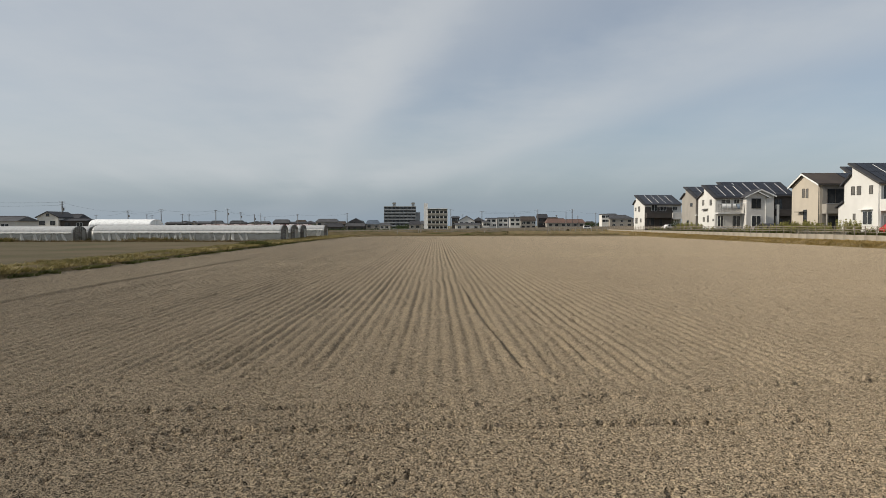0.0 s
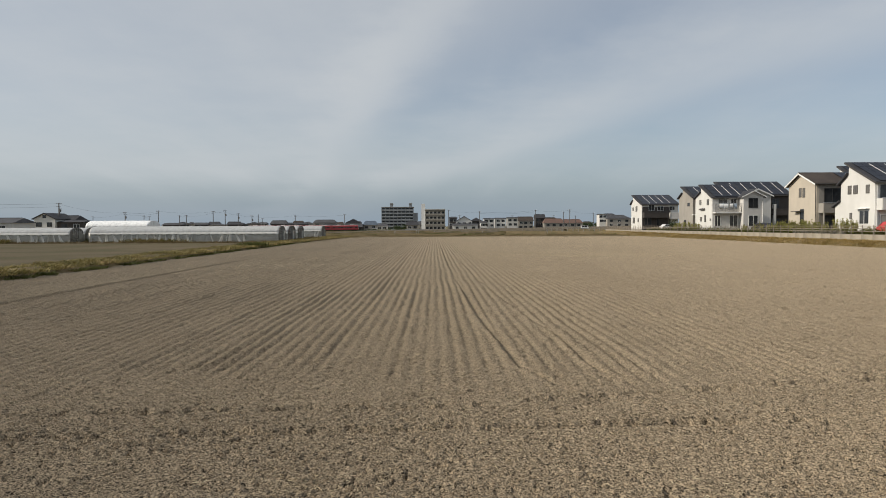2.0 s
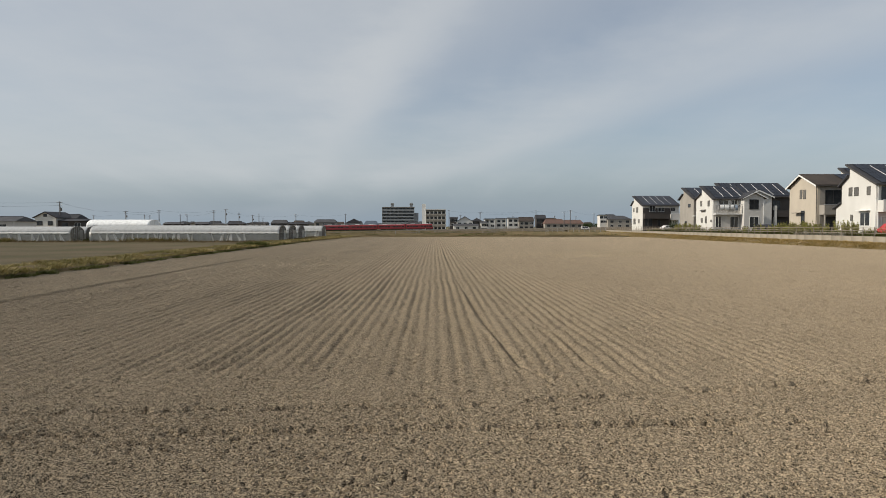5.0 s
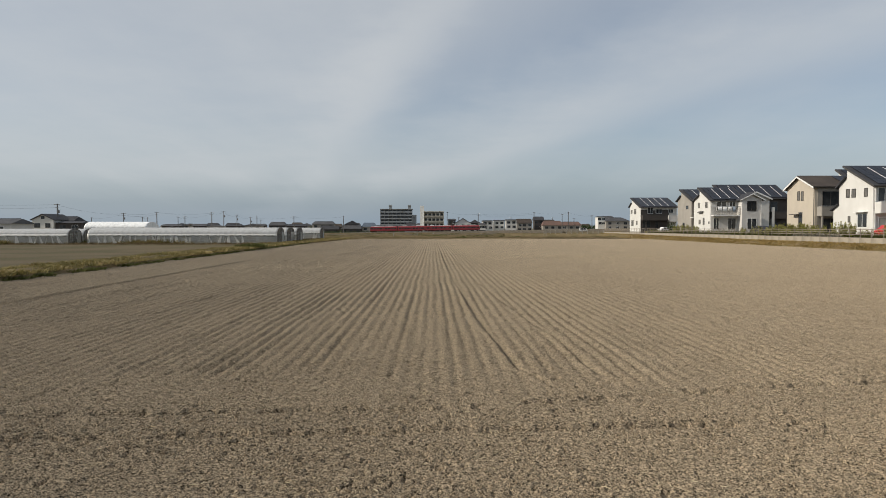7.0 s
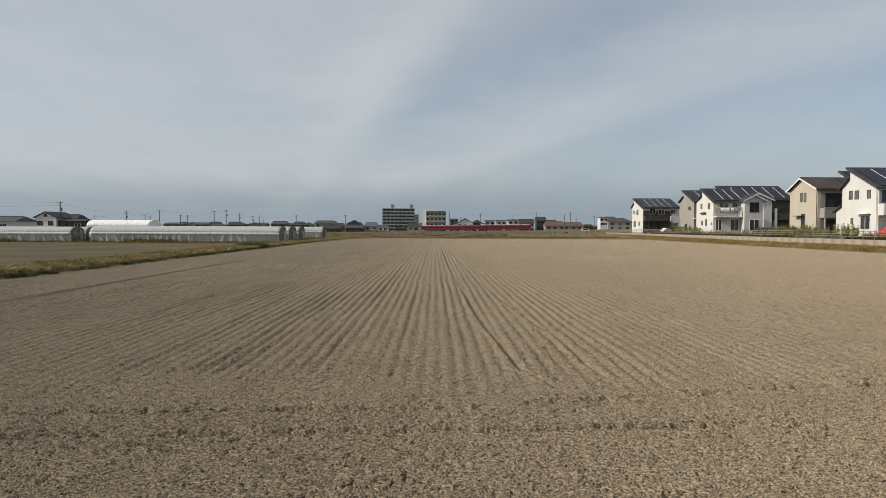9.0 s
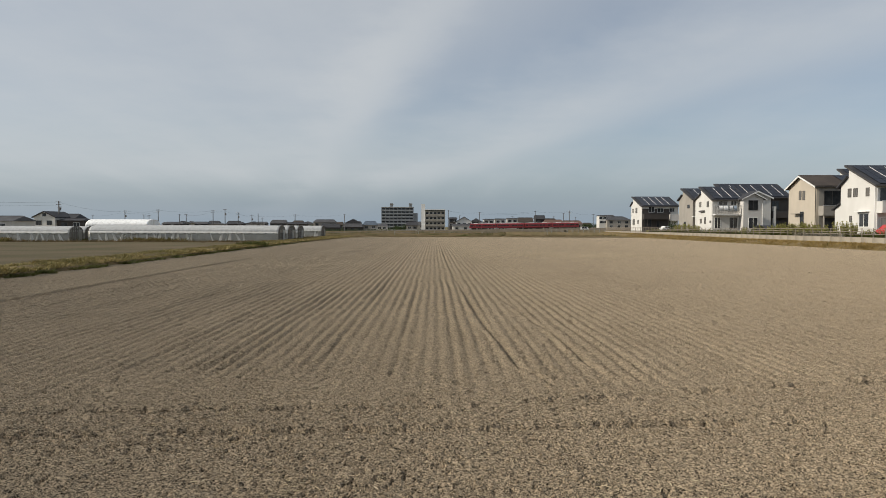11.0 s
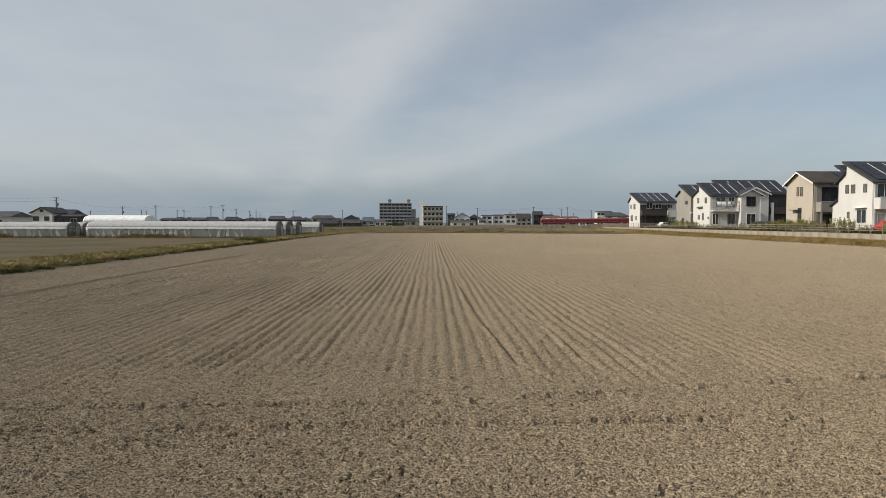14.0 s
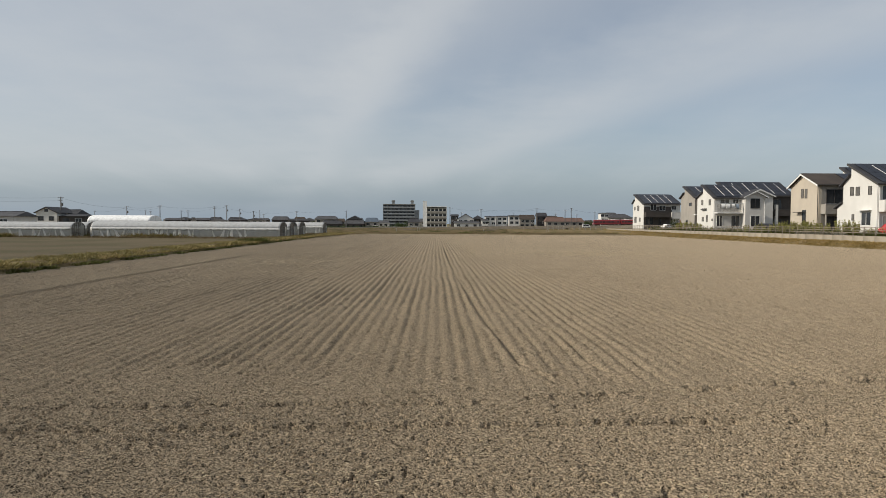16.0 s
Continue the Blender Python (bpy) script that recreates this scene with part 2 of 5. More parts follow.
M["dark_steel"] = material("old_dark_steel_pipe", (0.11, 0.105, 0.095), 0.7, (0.17, 0.15, 0.13), 1.5, 25.0, 0.3)
M["clear_film"] = film_material("clear_thin_film", (0.72, 0.72, 0.69), 0.22, 0.03)
M["pole"] = material("utility_pole_concrete", (0.14, 0.135, 0.13), 0.9, None, 0.5, 10.0, 0.2)
M["wire"] = material("black_cable", (0.05, 0.05, 0.055), 0.7, None, 1.0, 10.0, 0.1)
M["train_red"] = material("red_train_paint", (0.27, 0.026, 0.034), 0.5, (0.22, 0.024, 0.030), 0.4, 10.0, 0.10)
M["train_grey"] = material("train_roof_grey", (0.46, 0.43, 0.43), 0.7, None, 0.8, 12.0, 0.2)
M["under"] = material("train_underframe", (0.045, 0.042, 0.04), 0.8, None, 1.5, 14.0, 0.3)
M["ballast"] = material("ballast", (0.165, 0.135, 0.10), 0.95, (0.12, 0.10, 0.07), 0.6, 8.0, 0.5, 0.05)
M["car_white"] = material("white_car_paint", (0.80, 0.80, 0.80), 0.25, None, 0.6, 8.0, 0.04)
M["car_red"] = material("red_car_paint", (0.45, 0.03, 0.035), 0.3, None, 0.6, 8.0, 0.04)
M["pale_flower"] = leaf_material("pale_garden_flowers", (0.16, 0.16, 0.09), (0.38, 0.36, 0.30), (0.62, 0.60, 0.54))
M["car_dark"] = material("dark_car_paint", (0.05, 0.05, 0.06), 0.25, None, 0.6, 8.0, 0.04)
M["tyre"] = material("tyre_rubber", (0.025, 0.025, 0.025), 0.9, None, 4.0, 30.0, 0.2)
M["cloth_white"] = material("white_laundry", (0.78, 0.78, 0.77), 0.9, None, 3.0, 30.0, 0.1)
M["cloth_blue"] = material("blue_grey_laundry", (0.30, 0.36, 0.44), 0.9, None, 3.0, 30.0, 0.1)


# ---- shaping helpers ----
def box(bm, x0, y0, z0, x1, y1, z1):
    v = [bm.verts.new(p) for p in ((x0, y0, z0), (x1, y0, z0), (x1, y1, z0), (x0, y1, z0), (x0, y0, z1), (x1, y0, z1), (x1, y1, z1), (x0, y1, z1))]
    for f in ((3, 2, 1, 0), (4, 5, 6, 7), (0, 1, 5, 4), (1, 2, 6, 5), (2, 3, 7, 6), (3, 0, 4, 7)):
        bm.faces.new([v[i] for i in f])
    return bm


def prism(bm, outline, axis, a, b):
    """An outline of points, swept along x (outline in y, z) or y (outline in x, z) from a to b."""
    def at(p, k):
        return (k, p[0], p[1]) if axis == "x" else (p[0], k, p[1])
    lo, hi = [bm.verts.new(at(p, a)) for p in outline], [bm.verts.new(at(p, b)) for p in outline]
    n = len(outline)
    for i in range(n):
        bm.faces.new((lo[i], lo[(i + 1) % n], hi[(i + 1) % n], hi[i]))
    bm.faces.new(lo[::-1])
    bm.faces.new(hi)
    return bm


def tube(bm, pts, r, sides=6):
    """A round bar along points."""
    rings = []
    for i, p in enumerate(pts):
        p = Vector(p)
        d = (Vector(pts[min(i + 1, len(pts) - 1)]) - Vector(pts[max(i - 1, 0)])).normalized()
        q = d.to_track_quat("Z", "Y")
        rr = r[i] if isinstance(r, (list, tuple)) else r
        rings.append([bm.verts.new(p + q @ Vector((rr * math.cos(a), rr * math.sin(a), 0))) for a in (2 * math.pi * k / sides for k in range(sides))])
    for a, b in zip(rings, rings[1:]):
        for k in range(sides):
            bm.faces.new((a[k], a[(k + 1) % sides], b[(k + 1) % sides], b[k]))
    bm.faces.new(rings[0][::-1])
    bm.faces.new(rings[-1])
    return bm


def link(name, bm, mat, smooth=False):
    bmesh.ops.recalc_face_normals(bm, faces=bm.faces)
    me = bpy.data.meshes.new(name)
    bm.to_mesh(me)
    bm.free()
    me.materials.append(mat)
    if smooth:
        me.shade_smooth()
    return new(name, me)


def part(name, bm, mat, parent, label="", smooth=False):
    ob = link(name, bm, mat, smooth)
    ob.parent = parent
    return tagged(ob, label)


def again(ob, parent, offset):
    """Another part that shares ob's mesh, moved by offset."""
    o = new(ob.name.split(".")[0], ob.data)
    o.parent, o.location = parent, ob.location + Vector(offset)
    return o


def thing(name, at, label, category, group="", kind="", turn=0):
    ob = new(name)
    ob.matrix_basis = pose(*at, 0, 0, turn)
    ob.empty_display_size = 0.2
    return tagged(ob, label, category, group, kind)


B = bmesh.new


def mesh_of(name, verts, faces, mat, smooth=False):
    me = bpy.data.meshes.new(name)
    verts = np.asarray(verts, np.float32)
    faces = np.asarray(faces, np.int32)
    k = faces.shape[1]
    me.vertices.add(len(verts))
    me.vertices.foreach_set("co", verts.ravel())
    me.loops.add(faces.size)
    me.loops.foreach_set("vertex_index", faces.ravel())
    me.polygons.add(len(faces))
    me.polygons.foreach_set("loop_start", np.arange(0, faces.size, k, dtype=np.int32))
    me.update(calc_edges=True)
    me.materials.append(mat)
    me.shade_smooth() if smooth else me.shade_flat()
    return new(name, me)


# ---- the lie of the land ----
def hash2(i, j, seed):
    h = (i * 374761393 + j * 668265263 + seed * 1442695041) & 0xFFFFFFFF
    h = ((h ^ (h >> 13)) * 1274126177) & 0xFFFFFFFF
    return ((h ^ (h >> 16)) & 0xFFFFFF) / 0xFFFFFF


def bumps(x, y, size, seed):
    """Smooth value noise, 0 to 1, with cells of that size."""
    u, v = x / size, y / size
    i, j = np.floor(u).astype(np.int64), np.floor(v).astype(np.int64)
    a, b = u - i, v - j
    a, b = a * a * (3 - 2 * a), b * b * (3 - 2 * b)
    return (hash2(i, j, seed) * (1 - a) + hash2(i + 1, j, seed) * a) * (1 - b) + (hash2(i, j + 1, seed) * (1 - a) + hash2(i + 1, j + 1, seed) * a) * b


def step(a, b, v):
    k = np.clip((v - a) / (b - a), 0, 1)
    return k * k * (3 - 2 * k)


ROW = 0.262


def soil_height(x, y):
    """Drilled rows along the field, a turned headland with cross ruts at its near end, two wheel tracks and a drain cut."""
    wob = (bumps(x, y, 3.4, 1) - 0.5) * 0.07 + (bumps(x, y, 0.5, 2) - 0.5) * 0.035
    rows = step(9.3, 11.6, y + (bumps(x, y, 1.1, 3) - 0.5) * 1.8)
    u = (x + wob) / ROW
    i = np.floor(u).astype(np.int64)
    off = (u - i - 0.5) * ROW
    depth = (0.62 + 0.5 * hash2(i, 0 * i, 21)) * (0.5 + 0.95 * bumps(x, y * 0.15, 0.7, 4))
    side = 1.0 - 0.6 * step(3.2, 9.0, x)
    trough = 0.5 + 0.5 * np.cos(2 * np.pi * off / ROW)
    h = -0.034 * rows * side * depth * (1 + 0.5 * step(13.0, 24.0, y)) * trough ** 1.5
    # headland, tilled crosswise
    h += (1 - rows) * 0.014 * (0.5 + 0.5 * np.cos(2 * np.pi * (y + 0.04 * x + wob * 2) / 0.42)) * bumps(x, y, 0.8, 5)
    for y0, lean, k in ((9.05, 0.05 + 0.16 * step(-1.0, 2.0, x), 0.09), (8.03, 0.055, 0.13)):
        d = (y - y0 - lean * x + wob * 1.5) / 0.085
        h -= k * np.exp(-d * d) * step(0.54, 0.61, bumps(x, y, 0.10, 6) * 0.75 + bumps(x, y, 0.7, 16) * 0.4)
        d = (d - 1.8) / 0.9
        h += 0.020 * np.exp(-d * d) * step(0.4, 0.8, bumps(x, y, 0.06, 17))
    # wheel tracks
    far = np.maximum(y, 9.0)
    for c, k in ((0.72 + 9.2 / far + 0.25 * step(11.9, 10.2, y), 1.0), (np.minimum(1.4 + 20.0 / far, 2.72) + 0.4 * step(12.0, 9.6, y), 0.75)):
        d = (x - c + wob * 0.5) / 0.05
        e = (x - c + 0.11 + wob * 0.5) / 0.06
        h += 0.030 * k * np.exp(-e * e) * step(9.8, 11.0, y) * (0.5 + 0.7 * bumps(x, y, 0.5, 8))
        h -= 0.062 * k * np.exp(-d * d) * step(9.8, 11.0, y) * (0.6 + 0.5 * bumps(x, y, 0.7, 7))
    # drain cut along the side
    d = (x + 13.65 + wob * 0.6) / 0.06
    h -= 0.15 * np.exp(-d * d) * step(58, 46, y)
    d = (x + 13.84 + wob) / 0.10
    h += 0.030 * np.exp(-d * d) * step(58, 46, y) * (0.75 + 0.4 * bumps(x, y, 0.8, 9))
    return h


def crumbs(x, y):
    c = 0.005 * (bumps(x, y, 0.15, 11) - 0.5) + 0.014 * (bumps(x, y, 0.046, 13) - 0.5) + 0.023 * (bumps(x, y, 0.030, 18) - 0.5)
    worn = bumps(x, y, 0.9, 19)
    big = np.maximum(bumps(x, y, 0.05, 14) - 0.80, 0) * 0.10 - np.maximum(bumps(x, y, 0.055, 20) - 0.84 + 0.10 * worn, 0) * 0.45
    k = step(13.0, 19.0, y)
    return ((c + big) * (1 + 0.2 * k) + 0.045 * k * (bumps(x, y, 0.13, 15) - 0.5)) * step(74.0, 58.0, y)


def grid(x0, x1, y0, y1, dx, dy, fine):
    nx, ny = int(round((x1 - x0) / dx)) + 1, int(round((y1 - y0) / dy)) + 1
    X, Y = np.meshgrid(np.linspace(x0, x1, nx), np.linspace(y0, y1, ny))
    Z = soil_height(X, Y)
    if fine is not None:
        Z = Z + crumbs(X, Y)
    V = np.stack([X, Y, Z], -1).reshape(-1, 3)
    k = np.arange(nx * ny).reshape(ny, nx)
    Q = np.stack([k[:-1, :-1], k[:-1, 1:], k[1:, 1:], k[1:, :-1]], -1).reshape(-1, 4)
    return V, Q


def make_field():
    blocks = [grid(-6.4, 6.4, 4.4, 9, 0.0145, 0.0155, True), grid(-19.6, -6.4, 3.2, 9, 0.12, 0.12, False), grid(6.4, 30, 3.2, 9, 0.12, 0.12, False), grid(-6.4, 6.4, 3.2, 4.4, 0.12, 0.12, False),
              grid(-11, 11, 9, 16, 0.027, 0.030, True), grid(-19.6, -11, 9, 16, 0.0655, 0.1, False), grid(11, 27, 9, 16, 0.0655, 0.1, False), grid(27, 47, 3.2, 14, 0.3, 0.3, None),
              grid(-19.6, 20, 16, 30, 0.042, 0.085, False), grid(20, 27, 16, 30, 0.0655, 0.1, False), grid(-19.6, 27, 30, 36, 0.0655, 0.1, False), grid(27, 47, 14, 36, 0.0655, 0.3, None),
              grid(-19.6, 46, 36, 74, 0.0655, 0.32, False), grid(-19.6, 46, 74, 152, 0.0655, 1.5, None)]
    verts, quads, n = [], [], 0
    for V, Q in blocks:
        verts.append(V)
        quads.append(Q + n)
        n += len(V)
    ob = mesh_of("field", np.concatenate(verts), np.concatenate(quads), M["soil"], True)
    tagged(ob, "bare tilled field of dry brown soil in drilled rows", "field", kind="structure")


def make_ground():
    xs = [-4000, -1500, -600, -300, -150, -60, 0, 60, 150, 300, 600, 1500, 4000]
    ys = [-600, -100, 0, 60, 120, 170, 220, 300, 420, 700, 1500, 4500]
    V = [(x, y, -0.40 if y < 215 else (-0.5 if y < 290 else -1.2)) for y in ys for x in xs]
    nx = len(xs)
    Q = [(j * nx + i, j * nx + i + 1, (j + 1) * nx + i + 1, (j + 1) * nx + i) for j in range(len(ys) - 1) for i in range(nx - 1)]
    tagged(mesh_of("ground", V, Q, M["far_soil"], True), "flat brown farmland reaching to the horizon", "ground", kind="structure")


make_ground()
make_field()


# ---- verges ----
def tufts(name, mat, spots, height, spread, blades, seed, label, category="grass"):
    """Grass: bent blades in tufts at spots (x, y, z, size), one mesh."""
    rng = np.random.default_rng(seed)
    s = np.repeat(np.asarray(spots, float), blades, 0)
    n = len(s)
    a = rng.uniform(0, 2 * np.pi, n)
    r = rng.uniform(0, 1, n) ** 0.7 * spread * s[:, 3]
    base = np.stack([s[:, 0] + r * np.cos(a), s[:, 1] + r * np.sin(a), s[:, 2] - 0.02], 1)
    h = height * s[:, 3] * rng.uniform(0.45, 1.15, n)
    lean = np.stack([np.cos(a), np.sin(a), np.zeros(n)], 1) * (h * rng.uniform(0.2, 1.7, n))[:, None]
    side = np.stack([-np.sin(a + rng.normal(0, 0.8, n)), np.cos(a), np.zeros(n)], 1)
    w = (0.03 * s[:, 3] * rng.uniform(0.6, 1.5, n))[:, None]
    up = np.array([0, 0, 1.0])
    mid = base + lean * 0.4 + up * (h * 0.62)[:, None]
    tip = base + lean + up * h[:, None]
    V = np.stack([base - side * w, base + side * w, mid + side * w * 0.8, mid - side * w * 0.8, tip + side * w * 0.2, tip - side * w * 0.2], 1).reshape(-1, 3)
    k = np.arange(n)[:, None] * 6
    Q = np.concatenate([k + [0, 1, 2, 3], k + [3, 2, 4, 5]], 0)
    return tagged(mesh_of(name, V, Q, mat), label, category, kind="stuff")


def strip(name, path, mat, label, category):
    """A bank of earth: cross sections, each a list of points, joined along their order."""
    V = [p for s in path for p in s]
    n = len(path[0])
    Q = [(j * n + i, j * n + i + 1, (j + 1) * n + i + 1, (j + 1) * n + i) for j in range(len(path) - 1) for i in range(n - 1)]
    return tagged(mesh_of(name, V, Q, mat, True), label, category, kind="structure")


def edge_right(y):
    return 46.0 - 1.5 * max(0.0, (y - 150) / 40.0)


def wall_base(y):
    return 0.58 + 0.25 * max(0.0, min(1.0, (y - 107) / 70.0))


def make_verges():
    rng = random.Random(3)
    path = []
    for y in range(18, 152, 2):
        e = rng.uniform(-0.15, 0.15) + (1.8 * max(0, (y - 100) / 50) if y > 100 else 0)
        t = rng.uniform(0.2, 0.34)
        path.append([(-19.4 + e, y, -0.04), (-20.0 + e, y, t), (-20.8 + e, y, t + 0.05), (-23.2, y, 0.12), (-24.8, y, -0.04)])
    strip("verge", path, M["turf"], "low earth verge with dry yellow-green grass beside the field", "verge")
    spots = []
    for _ in range(8500):
        y = 18 + 134 * rng.random() ** 1.6
        x = -19.5 - 4.6 * rng.random() ** 1.3 + (1.8 * (y - 100) / 50 if y > 100 else 0)
        patch = noise.noise((x * 0.5, y * 0.3, 2.0)) * 2.2 + noise.noise((x * 1.3, y * 0.9, 4.0))
        spots.append((x, y, 0.26 - 0.05 * abs(x + 20.5), min(1.45, 0.75 + 0.7 * patch + 0.5 * rng.random())))
    spots = [s for s in spots if s[3] > 0.35]
    tufts("verge_grass", M["grass_left"], spots, 0.165, 0.42, 8, 5, "dry yellow-green grass tufts on the field verge")
    mound = [(-20.3 + rng.gauss(0, 0.6), 77 + rng.gauss(0, 0.6), 0.25, 1.2 + 0.6 * rng.random()) for _ in range(34)]
    tufts("weed_clump", M["weed"], mound, 0.26, 0.4, 14, 6, "dark clump of weeds on the grass verge", "weeds")
    # dark tufts added along the foot imitate the verge's shaded base
    foot = []
    for _ in range(1500):
        y = 18 + 90 * rng.random() ** 1.5
        if noise.noise((y * 0.35, 7.0, 1.0)) > -0.1:
            foot.append((-19.55 + rng.gauss(0, 0.18), y, 0.0, 0.7 + 0.7 * rng.random()))
    tufts("verge_weeds", M["weed"], foot, 0.15, 0.3, 8, 12, "dark green tufts standing in for shade at the verge foot", "weeds")
    # the raised roadside at the head of the field
    path = [[(x, -14, -0.4), (x, -11, 0.85), (x, 1.6, 0.85 + rng.uniform(-0.04, 0.04)), (x, 3.0, 0.2), (x, 3.5, -0.04)] for x in range(-60, 81, 4)]
    strip("roadside_bank", path, M["turf"], "raised dry turf roadside at the head of the field", "bank")
    # fallow plot beyond the verge
    V = [(-420, -60, -0.02), (-24.6, -60, -0.02), (-24.6, 172, -0.02), (-420, 172, -0.02)]
    tagged(mesh_of("fallow_field", V, [(0, 1, 2, 3)], M["left_soil"]), "bare grey-brown fallow plot beside the verge", "field", kind="structure")
    # right-hand bank
    path = []
    for y in range(60, 192, 3):
        e, b = edge_right(y) + rng.uniform(-0.2, 0.2), wall_base(y)
        path.append([(e, y, -0.04), (e + 0.9, y, b * 0.55 + 0.05), (e + 1.7, y, b + 0.02), (48.05, y, b)])
    strip("grass_bank", path, M["turf"], "sloping bank of dry brown grass below a concrete wall", "bank")
    spots = []
    for _ in range(5200):
        y = 62 + 128 * rng.random() ** 1.3
        k = rng.random()
        spots.append((edge_right(y) + 0.1 + (47.9 - edge_right(y)) * k, y, wall_base(y) * min(1, 1.4 * k), 0.5 + 0.7 * rng.random() ** 2))
    tufts("bank_grass", M["grass_right"], spots, 0.22, 0.35, 8, 8, "short dry orange-brown grass on the bank")
    # far end of the field
    path = []
    for x in range(-22, 48, 2):
        y = 151 + 0.35 * (x - 5) * (x > 5) + rng.uniform(-0.8, 0.8) - (12 if x < -12 else 0) * min(1, (-12 - x) / 6)
        path.append([(x, y, -0.04), (x, y + 1.5, 0.12), (x, y + 5, 0.15), (x, y + 11, 0.05), (x, y + 12, -0.04)])
    strip("field_end_bank", path, M["turf"], "low grassy bank closing the far end of the field", "bank")
    spots = []
    for _ in range(3200):
        x = rng.uniform(-22, 47)
        spots.append((x, 151 + 0.35 * (x - 5) * (x > 5) + 10 * rng.random() - (10 if x < -16 else 0), 0.10, 0.6 + 1.1 * rng.random() ** 2))
    tufts("field_end_grass", M["far_grass"], spots, 0.11, 0.5, 8, 9, "dry brown grass along the far field bank")
    # low plots stepped down towards the railway
    for x0, x1, y0, y1, z, mat, label in ((-60, 47.5, 158, 186, 0.0, "left_soil", "narrow brown plot behind the field bank"),
                                          (-90, 60, 196, 214, 0.05, "olive_plot", "weedy olive plot beyond the field"),
                                          (-120, 90, 222, 250, -0.12, "left_soil", "bare brown plot beyond the field"),
                                          (-10, 120, 256, 284, -0.30, "turf", "dry grass plot beyond the field"),
                                          (-150, -14, 256, 284, -0.30, "olive_plot", "weedy plot beside the dry grass"),
                                          (-170, 150, 300, 340, -0.95, "olive_plot", "olive plot below the railway"),
                                          (-200, 180, 350, 408, -1.0, "left_soil", "brown plot beside the railway")):
        ob = link("plot", box(B(), x0, y0, z - 0.9, x1, y1, z), M[mat])
        tagged(ob, label, "field", kind="structure")
    for x0, x1, y, top in ((-40, 46, 171, 0.42), (-60, 48, 193, 0.5), (-80, 70, 219, 0.55), (-95, 80, 253, 0.45), (-120, 110, 292, 0.15)):
        path = []
        for x in range(x0, x1, 3):
            t = top + rng.uniform(-0.18, 0.14)
            path.append([(x, y - 1.4 + rng.uniform(-0.3, 0.3), -1.2 if y > 290 else -0.3), (x, y - 0.6, t), (x, y + 0.6, t), (x, y + 1.6, -1.2 if y > 290 else -0.3)])
        strip("field_dyke", path, M["turf" if y != 219 else "ballast"], "low uneven earth dyke between the far plots", "dyke")
        # dark tufts stand in for shade that the dyke edges don't cast
        spots = []
        for _ in range(int((x1 - x0) * 5)):
            x = rng.uniform(x0, x1)
            if noise.noise((x * 0.12, y * 1.7, 3.0)) > 0.0:
                spots.append((x, y - 1.0 + rng.random(), top - 0.25, 0.6 + 0.8 * rng.random()))
        tufts("dyke_scrub", M["weed"], spots, 0.30, 0.5, 7, y + 400, "dark tufts in patches as shade along the dyke edge", "scrub")
    for x0, x1, y, h, mat in ((-16, -9, 196, 0.3, "grass_left"), (-70, 60, 218, 0.2, "far_grass"), (-70, 75, 253, 0.2, "far_grass"),
                              (-6, 9, 200, 0.34, "weed"), (-90, 90, 345, 0.35, "far_grass"), (5.6, 8.0, 158, 0.35, "weed"), (-5, 3, 190, 0.2, "weed")):
        spots = [(rng.uniform(x0, x1), y + rng.gauss(0, 1.2), {345: -1.0, 253: -0.2}.get(y, 0.05), 1 + rng.random()) for _ in range(int((x1 - x0) * 12))]
        tufts("far_grass", M[mat], spots, h, 0.6, 6, int(x0) + 200, "rough grass between the far plots")


make_verges()


# ---- the housing row behind the bank ----
def slab(bm, face, plane, u0, d0, z0, u1, d1, z1):
    """A block on a wall: u along the wall, d out of it. Face W looks to -x, face S to -y."""
    if face == "W":
        return box(bm, plane - d1, u0, z0, plane - d0, u1, z1)
    return box(bm, u0, plane - d1, z0, u1, plane - d0, z1)


def window(parent, face, plane, span, frame="dark_trim", pane="glass", mullions=1, rim=0.06):
    u0, z0, u1, z1 = span
    bm = B()
    slab(bm, face, plane, u0, -0.02, z0, u1, 0.05, z0 + rim)
    slab(bm, face, plane, u0, -0.02, z1 - rim, u1, 0.05, z1)
    slab(bm, face, plane, u0, -0.02, z0 + rim, u0 + rim, 0.05, z1 - rim)
    slab(bm, face, plane, u1 - rim, -0.02, z0 + rim, u1, 0.05, z1 - rim)
    for k in range(1, mullions + 1):
        u = u0 + (u1 - u0) * k / (mullions + 1)
        slab(bm, face, plane, u - rim / 2, -0.02, z0 + rim, u + rim / 2, 0.045, z1 - rim)
    w = part("window", bm, M[frame], parent)
    n = mullions + 1
    for k in range(n):
        a, b = u0 + (u1 - u0) * k / n + rim * 0.5, u0 + (u1 - u0) * (k + 1) / n - rim * 0.5
        bm = B()
        slab(bm, face, plane, a, 0.005, z0 + rim, b, 0.02, z1 - rim)
        part("pane", bm, M[pane], w)
    return w


